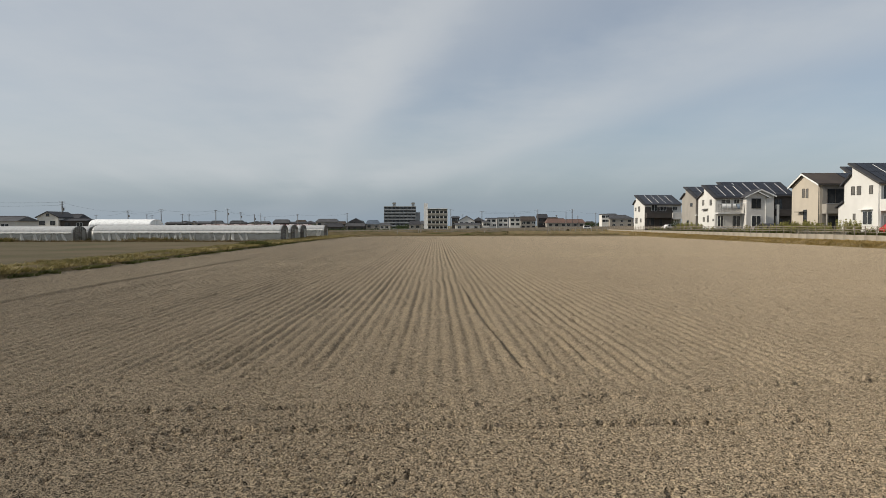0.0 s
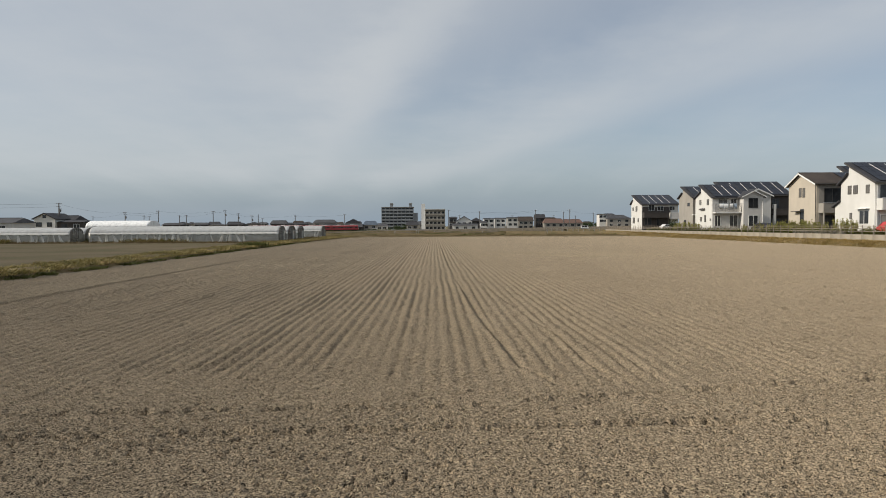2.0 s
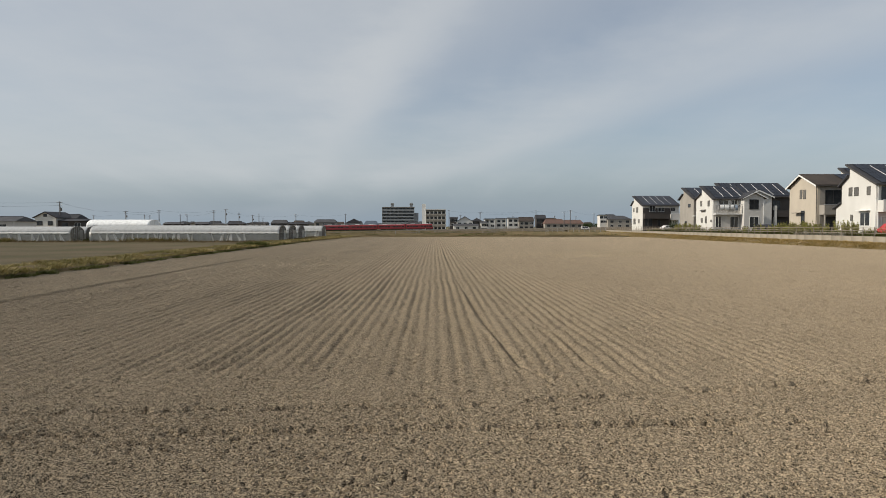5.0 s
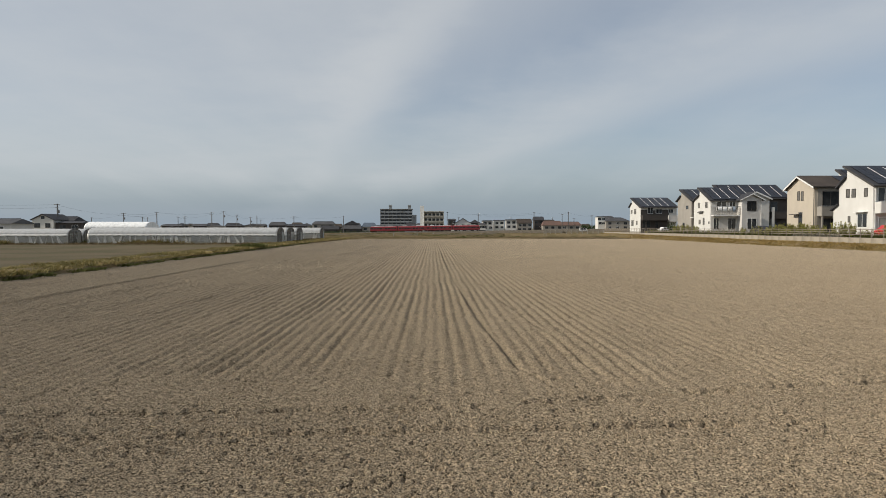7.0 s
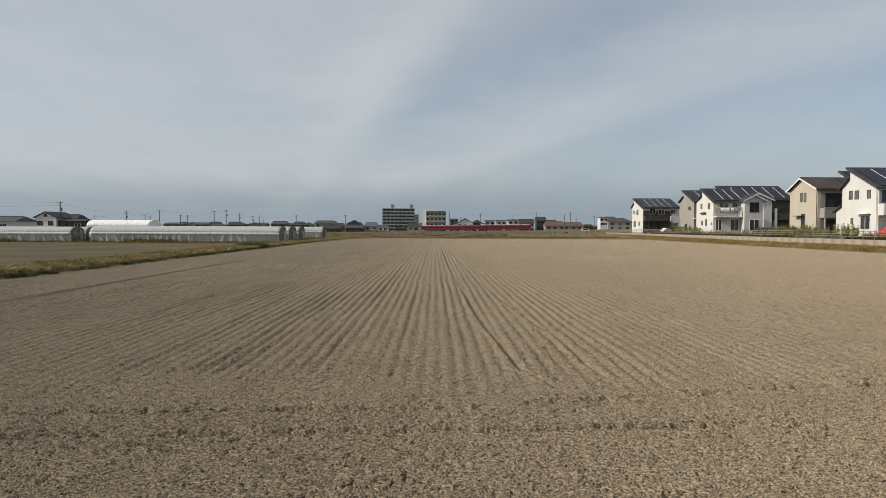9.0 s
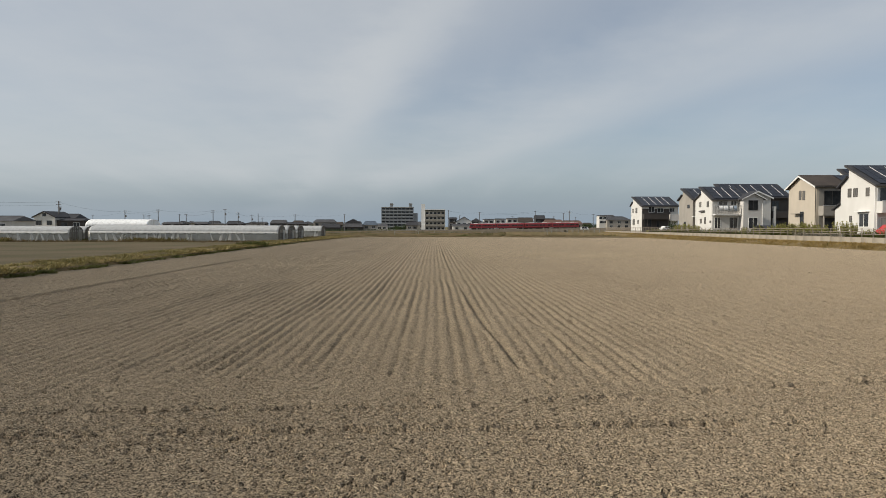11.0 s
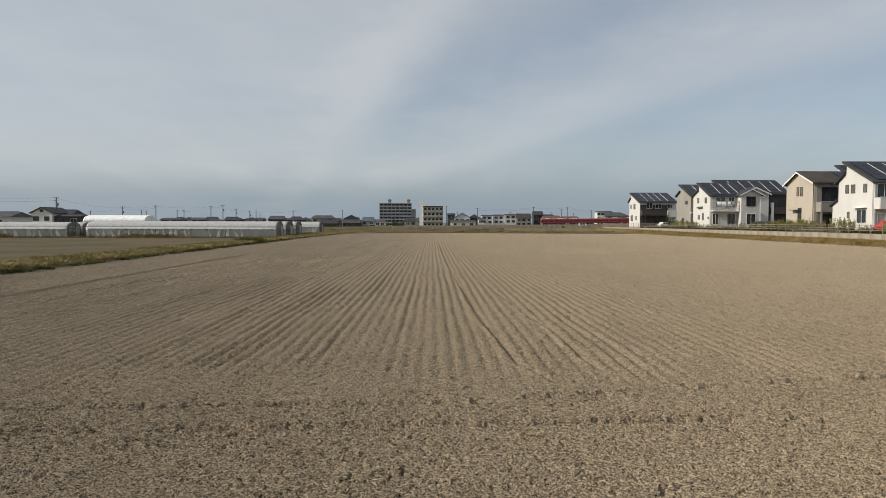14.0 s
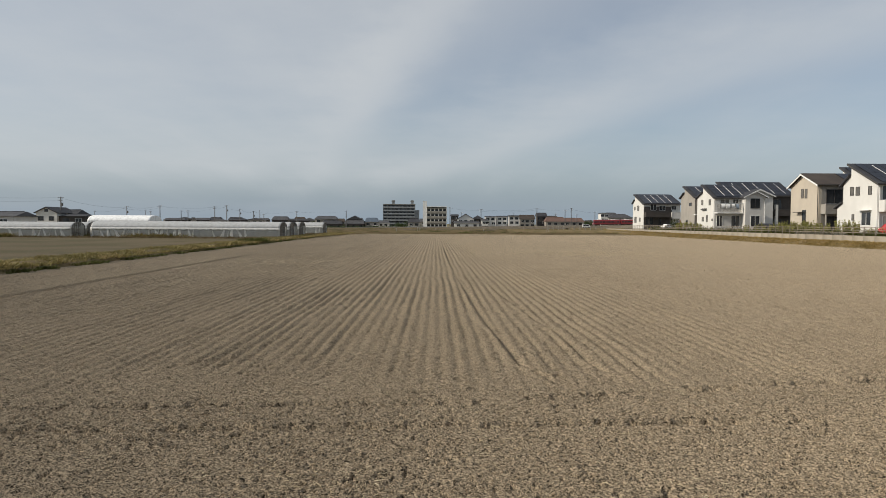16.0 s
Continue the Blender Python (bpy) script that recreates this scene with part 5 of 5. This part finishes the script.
def make_tree(x, y, z, h, w, seed, mat="tree", label="dark green tree among the distant houses"):
    t = thing("tree", (x, y, z), label, "tree", "distant trees")
    rng = np.random.default_rng(seed)
    bm = B()
    tube(bm, [(0, 0, -0.2), (0.05, 0, h * 0.3), (0, 0.1, h * 0.8)], [0.03 * h, 0.022 * h, 0.006 * h], 7)
    lobes = []
    for k in range(9):
        a, zz = rng.uniform(0, 6.28), rng.uniform(0.4, 0.9) * h
        r = w * 0.42 * rng.uniform(0.5, 1.0) * (1.25 - zz / h)
        e = (r * math.cos(a), r * math.sin(a), zz)
        tube(bm, [(0, 0, zz * 0.6), e], [0.012 * h, 0.004 * h], 5)
        lobes.append(e)
    part("trunk", bm, M["bark"], t)
    n = 900
    c = np.array(lobes)[rng.integers(0, len(lobes), n)] + rng.normal(0, 1, (n, 3)) * np.array([0.15 * w, 0.15 * w, 0.085 * h])
    a, b = rng.normal(0, 1, (n, 3)), rng.normal(0, 1, (n, 3))
    a *= (0.045 * h * rng.uniform(0.6, 1.4, n) / np.linalg.norm(a, axis=1))[:, None]
    b *= (0.03 * h * rng.uniform(0.6, 1.4, n) / np.linalg.norm(b, axis=1))[:, None]
    ob = mesh_of("crown", np.stack([c - a, c - b, c + a, c + b], 1).reshape(-1, 3), np.arange(4 * n).reshape(-1, 4), M[mat])
    ob.parent = t


def make_pole(x, y, h, arms=2, can=False):
    p = thing("utility_pole", (x, y, -1.2 if y > 290 else -0.6), "concrete utility pole with crossarms against the sky", "utility pole", "utility poles")
    h += 1.2 if y > 290 else 0.6
    part("shaft", tube(B(), [(0, 0, 0), (0, 0, h)], [0.26, 0.17], 8), M["pole"], p)
    for k in range(arms):
        z = h - 0.35 - 0.9 * k
        a = part("crossarm", box(B(), -1.0 + 0.2 * k, -0.16, z, 1.0 - 0.2 * k, -0.06, z + 0.13), M["pole"], p)
        for u in (-0.85, 0.0, 0.85):
            part("insulator", tube(B(), [(u * (1 - 0.2 * k), -0.11, z + 0.13), (u * (1 - 0.2 * k), -0.11, z + 0.38)], 0.06, 6), M["trim"], a)
    if can:
        part("transformer", tube(B(), [(0.42, 0, h - 3.2), (0.42, 0, h - 2.2)], 0.32, 10), M["pole"], p)
    return (x, y, h - (1.2 if y > 290 else 0.6))


def wire(a, b, sag):
    bm = B()
    pts = [Vector(a).lerp(Vector(b), k / 12) - Vector((0, 0, sag * 4 * (k / 12) * (1 - k / 12))) for k in range(13)]
    tube(bm, pts, 0.022, 4)
    w = link("overhead_wire", bm, M["wire"])
    tagged(w, "black overhead cable strung between utility poles", "cable", "overhead cables")


def make_poles():
    # (x, y, height of the top, crossarms, transformer)
    poles = [(-127.92, 235, 10.67, 2, True), (-148.19, 330, 9.65, 2, True), (-132.33, 330, 10.19, 2, False), (-168.68, 400, 8.86, 1, False),
             (-173.99, 420, 8.84, 1, False), (-208.09, 420, 8.84, 1, False), (-148.14, 400, 9.03, 1, False), (-144.16, 400, 9.19, 2, False),
             (-115.72, 360, 10.6, 2, False), (-109.46, 360, 11.2, 1, True), (-114, 400, 10.19, 2, True), (-106.05, 400, 8.86, 1, True),
             (-107.52, 420, 9.88, 0, False), (-117.6, 470, 8.05, 1, False), (-86.93, 430, 9.7, 2, False), (-55.93, 430, 10.06, 1, False),
             (9.48, 440, 12.79, 1, False), (28.86, 430, 11.48, 2, False), (65.62, 440, 12.61, 1, False), (83.84, 440, 11.33, 1, False),
             (87.85, 440, 12.79, 3, False), (82.94, 470, 9.6, 1, False), (97.74, 470, 9.21, 1, False), (103.16, 440, 10.6, 1, False),
             (18.29, 480, 10.15, 1, False), (55.28, 480, 9.76, 1, False)]
    tops = [make_pole(*p) for p in poles]
    for a, b, drop in ((1, 2, 0.3), (1, 2, 1.2), (2, 8, 0.4), (6, 7, 0.3), (8, 9, 0.4), (9, 10, 0.8), (10, 11, 0.5), (11, 14, 0.6),
                       (14, 15, 0.6), (16, 17, 0.4), (17, 18, 0.4), (17, 18, 1.3), (18, 20, 0.5), (20, 23, 0.5), (3, 4, 0.3), (5, 1, 0.6),
                       (7, 8, 0.8)):
        p, q = tops[a], tops[b]
        wire((p[0], p[1], p[2] - drop), (q[0], q[1], q[2] - drop), 0.8)
    p, q = tops[0], tops[1]
    for d, far in ((0.3, 12.2), (1.3, 10.6)):
        wire((p[0], p[1], p[2] - d), (-190, 236, far), 0.9)
    wire((p[0], p[1], p[2] - 0.4), (q[0], q[1], q[2] - 0.4), 1.2)


def trackside():
    tagged(link("trackside_wall", box(B(), -18, 431, -1.25, 36, 431.3, 0.35), M["old_concrete"]), "stained concrete wall behind the railway", "wall", kind="structure")
    rng = random.Random(44)
    for x0, x1, h, mat in ((-90, -18, 1.5, "tree"), (36, 120, 1.3, "tree"), (-40, -8, 1.6, "weed"), (60, 100, 1.2, "weed")):
        spots = [(rng.uniform(x0, x1), 434 + rng.gauss(0, 1.0), -1.2, 0.7 + 0.6 * rng.random()) for _ in range(int((x1 - x0) * 9))]
        tufts("hedge", M[mat], spots, h, 0.5, 10, int(x1) + 300, "dark scrubby hedge behind the railway", "hedge")


trackside()
make_distance()
make_flats()
make_poles()
for i, (x, y, h, w) in enumerate(((111.02, 500, 5.5, 6), (116.31, 505, 6.5, 7), (119.72, 500, 6, 6), (112.87, 520, 5, 5), (-24.88, 455, 4.2, 6), (-21.72, 452, 3.6, 6),
                                  (-18.97, 458, 4.6, 7), (-13.98, 456, 3.6, 6), (-65.81, 470, 5, 5), (135.21, 480, 7.5, 7), (135.59, 490, 7, 7), (-82.55, 470, 4.5, 6))):
    make_tree(x, y, -1.2, h, w, 100 + i)
make_car((-38.5, 445, -1.2), 0, "car_white", "white van parked beyond the railway", 4.6, 1.95, True)
make_car((-27.0, 446, -1.2), 180, "car_white", "white car parked beyond the railway")
strip("access_ramp", [[(x, 397, -1.3), (x, 400, 0.36), (x, 406, 0.36), (x, 409, -1.3)] for x in range(78, 112, 3)], M["turf"], "raised grassy access track beside the railway", "ramp")
make_car((89.5, 403, 0.35), 0, "car_white", "white van parked near the far fence", 4.6, 2.0, True)


# ---- railway ----
TRACK_Y = 420.0


def rail_height(x):
    """The line climbs towards the right, to a bridge approach."""
    return 0.30 + 0.0145 * max(-60.0, min(140.0, x))


def make_track():
    path = []
    for x in range(-260, 261, 5):
        z = rail_height(x) - 0.16
        path.append([(x, TRACK_Y - 3.6 - max(0, z), -1.25), (x, TRACK_Y - 1.9, z), (x, TRACK_Y + 1.9, z), (x, TRACK_Y + 3.6 + max(0, z), -1.25)])
    strip("railway_bed", path, M["ballast"], "ballasted railway embankment across the fields", "railway")
    t = thing("railway_track", (0, TRACK_Y, 0), "pair of steel rails on the ballast", "track", kind="structure")
    for s in (-0.535, 0.535):
        bm = B()
        tube(bm, [(x, s, rail_height(x) - 0.075) for x in range(-260, 261, 5)], 0.075, 4)
        part("rail", bm, M["rust"], t)


def make_train():
    cars = []
    L = 17.0
    for c in range(4):
        lead = c in (0, 3)
        car = thing("train_car", (0, TRACK_Y, 0), "red electric train carriage with dark windows on the railway", "train car", "carriages of the red train")
        bm = B()
        out = [(-1.34, 0.62), (-1.40, 0.9), (-1.40, 2.7), (-1.34, 3.15), (-1.05, 3.42), (1.05, 3.42), (1.34, 3.15), (1.40, 2.7), (1.40, 0.9), (1.34, 0.62)]
        prism(bm, out, "x", -L / 2 + 0.22, L / 2 - 0.22)
        if lead:
            s = 1 if c == 0 else -1
            for v in bm.verts:
                if v.co.x * s > 0 and v.co.z > 1.6:
                    v.co.x -= s * 0.35 * (v.co.z - 1.6)
        body = part("body", bm, M["train_red"], car)
        part("roof", prism(B(), [(-1.08, 3.43), (-0.8, 3.56), (0.8, 3.56), (1.08, 3.43)], "x", -L / 2 + 0.9, L / 2 - 0.9), M["train_grey"], car)
        for k in (-1, 1):
            part("air_conditioner", box(B(), k * 4.2 - 1.3, -0.8, 3.56, k * 4.2 + 1.3, 0.8, 3.80), M["trim"], car)
        for side in (-1, 1):
            y = side * 1.405
            doors = (-5.2, 0.0, 5.2)
            for x in doors:
                d = part("door", box(B(), x - 0.65, y - 0.015, 0.95, x + 0.65, y + 0.015, 2.8), M["train_red"], car)
                for u in (-0.32, 0.32):
                    part("door_pane", box(B(), x + u - 0.22, y - 0.022, 1.75, x + u + 0.22, y + 0.022, 2.55), M["glass"], d)
            for a, b in ((-7.6, -6.1), (-4.3, -2.7), (-2.5, -0.9), (0.9, 2.5), (2.7, 4.3), (6.1, 7.6)):
                part("window", box(B(), a, y - 0.012, 1.72, b, y + 0.012, 2.52), M["glass"], car)
        for x in (-5.4, 5.4):
            bg = part("bogie", box(B(), x - 1.5, -0.95, 0.35, x + 1.5, 0.95, 0.72), M["under"], car)
            for u in (-1.05, 1.05):
                for s in (-1, 1):
                    part("wheel", tube(B(), [(x + u, s * 0.50, 0.43), (x + u, s * 0.62, 0.43)], 0.43, 14), M["under"], bg)
        for a, b in ((-3.2, -1.0), (-0.6, 1.2), (1.6, 3.3)):
            part("equipment_box", box(B(), a, -1.2, 0.3, b, 1.2, 0.76), M["under"], car)
        if c % 2 == 1:
            bm = B()
            for s in (-0.6, 0.6):
                tube(bm, [(-1.2, s, 3.56), (0.2, s * 0.8, 4.2), (-0.6, s, 4.75)], 0.035, 5)
            tube(bm, [(-0.6, -0.8, 4.75), (-0.6, 0.8, 4.75)], 0.04, 5)
            part("pantograph", bm, M["steel"], car)
        if lead:
            s = 1 if c == 0 else -1
            x = s * (L / 2 - 0.22)
            part("windscreen", prism(B(), [(x - s * 0.10, 1.85), (x - s * 0.33, 2.75), (x - s * 0.28, 2.76), (x - s * 0.05, 1.86)], "y", -1.1, 1.1), M["glass"], car)
            for u in (-0.95, 0.95):
                part("headlight", tube(B(), [(x - s * 0.02, u, 1.3), (x + s * 0.03, u, 1.3)], 0.14, 10), M["trim"], car)
        if c < 3:
            part("gangway", box(B(), -L / 2 - 0.18, -0.6, 0.9, -L / 2 + 0.23, 0.6, 3.1), M["under"], car)
        cars.append((car, L / 2 + c * L))
    return cars


make_track()
train = make_train()


# ---- loose straw and clods on the near soil ----
def make_litter():
    rng = np.random.default_rng(17)
    n = 16000
    y = 4.6 + 16 * rng.random(n) ** 1.7
    x = (rng.random(n) - 0.5) * 2 * (2.0 + 0.72 * y)
    keep = bumps(x, y, 0.7, 33) + 0.35 * bumps(x, y, 0.2, 34) > 0.88
    x, y = x[keep], y[keep]
    n = len(x)
    z = soil_height(x, y) + crumbs(x, y) + 0.008
    a = rng.uniform(0, np.pi, n)
    l, w = rng.uniform(0.02, 0.075, n), rng.uniform(0.0015, 0.004, n)
    d = np.stack([np.cos(a) * l, np.sin(a) * l, rng.normal(0, 0.25, n) * l], 1) * 0.5
    s = np.stack([-np.sin(a) * w, np.cos(a) * w, np.zeros(n)], 1)
    c = np.stack([x, y, z], 1)
    up = np.stack([np.zeros(n), np.zeros(n), w * 1.6], 1)
    V = np.stack([c - d - s, c - d + s, c - d + up, c + d - s, c + d + s, c + d + up], 1).reshape(-1, 3)
    k = np.arange(n)[:, None] * 6
    Q = np.concatenate([k + [0, 3, 5, 2], k + [1, 2, 5, 4], k + [0, 1, 4, 3]], 0)
    tagged(mesh_of("straw", V, Q, M["straw"]), "pale chopped straw scattered over the soil", "straw", kind="stuff")
    # chaff left in drifts further out
    n = 2300
    x, y = rng.normal(13, 7, n), 55 + rng.normal(0, 2.6, n)
    m = n // 3
    x[:m], y[:m] = rng.normal(-9, 3.5, m), 42 + rng.normal(0, 4.0, m)
    a, l, w = rng.uniform(0, np.pi, n), rng.uniform(0.03, 0.10, n), rng.uniform(0.003, 0.006, n)
    d, s = np.stack([np.cos(a) * l, np.sin(a) * l, 0 * l], 1) * 0.5, np.stack([-np.sin(a) * w, np.cos(a) * w, 0 * l], 1)
    c = np.stack([x, y, soil_height(x, y) + 0.03], 1)
    up = np.stack([0 * w, 0 * w, w * 1.6 + 0.006], 1)
    V = np.stack([c - d - s, c - d + s, c - d + up, c + d - s, c + d + s, c + d + up], 1).reshape(-1, 3)
    k = np.arange(n)[:, None] * 6
    tagged(mesh_of("chaff", V, np.concatenate([k + [0, 3, 5, 2], k + [1, 2, 5, 4], k + [0, 1, 4, 3]], 0), M["straw"]), "pale chaff drifts lying across the rows", "straw", kind="stuff")
    # clods
    n = 52000
    y = 4.4 + 20 * rng.random(n) ** 1.6
    x = (rng.random(n) - 0.5) * 2 * (2.0 + 0.72 * y)
    keep = bumps(x, y, 1.3, 30) + 0.5 * bumps(x, y, 0.3, 31) > 0.55
    x, y = x[keep], y[keep]
    n = len(x)
    z = soil_height(x, y) + crumbs(x, y)
    r = 0.005 + 0.015 * rng.random(n) ** 3.0
    ico = np.array([(0, 0, 1), (0.9, 0, 0.3), (0.28, 0.85, 0.35), (-0.72, 0.53, 0.3), (-0.72, -0.53, 0.33), (0.28, -0.85, 0.3), (0, 0, -0.6)])
    tri = np.array([(0, 1, 2), (0, 2, 3), (0, 3, 4), (0, 4, 5), (0, 5, 1), (6, 2, 1), (6, 3, 2), (6, 4, 3), (6, 5, 4), (6, 1, 5)])
    jit = 1 + rng.normal(0, 0.22, (n, 7, 3))
    a = rng.uniform(0, 6.28, n)
    ca, sa = np.cos(a)[:, None], np.sin(a)[:, None]
    p = ico[None] * jit * r[:, None, None]
    V = np.stack([p[..., 0] * ca - p[..., 1] * sa + x[:, None], p[..., 0] * sa + p[..., 1] * ca + y[:, None], p[..., 2] + z[:, None] + r[:, None] * 0.2], -1).reshape(-1, 3)
    T = (tri[None] + (np.arange(n) * 7)[:, None, None]).reshape(-1, 3)
    tagged(mesh_of("clods", V, T, M["clod"]), "loose dry soil clods on the tilled ground", "soil clods", kind="stuff")


def make_stakes():
    for x, y, z, h, mat in ((-10.8, 190, 0.03, 1.0, "concrete"), (-4.8, 188, 0.0, 1.4, "concrete"), (-4.2, 188.3, 0.0, 1.0, "concrete"), (0.2, 196, 0.05, 0.9, "concrete"),
                            (8.2, 202, 0.05, 1.1, "rust"), (30.6, 187, 0.0, 1.9, "rust"), (31.3, 187.4, 0.0, 1.4, "concrete"), (26.0, 200, 0.05, 1.5, "rust"), (14.0, 196.5, 0.05, 0.8, "concrete")):
        s = thing("marker_stake", (x, y, z), "weathered marker stake standing between the far plots", "stake", "marker stakes")
        part("shaft", box(B(), -0.06, -0.06, -0.3, 0.06, 0.06, h), M[mat], s)
        part("cap", box(B(), -0.16, -0.07, h - 0.3, 0.16, -0.061, h - 0.05), M[mat], s)


aerial = thing("roof_aerial", (-128.4, 236.5, 6.4), "thin television aerial on the white house roof", "aerial")
part("mast", tube(B(), [(0, 0, -1.0), (0, 0, 2.6)], 0.05, 6), M["pole"], aerial)
for z in (1.7, 2.1, 2.45):
    part("element", tube(B(), [(-0.7, 0, z), (0.7, 0, z)], 0.03, 5), M["pole"], aerial)
make_stakes()
make_litter()


def motions():
    for car, offset in train:
        rows = []
        for i in range(0, 33):
            t = i * 0.5
            x = -23.2 + 15.06 * (t - 3.5) - offset
            rows.append((t, pose(x, TRACK_Y, rail_height(x), 0, -math.degrees(math.atan2(rail_height(x + 6) - rail_height(x - 6), 12)), 0)))
        walk(car, rows)


motions()
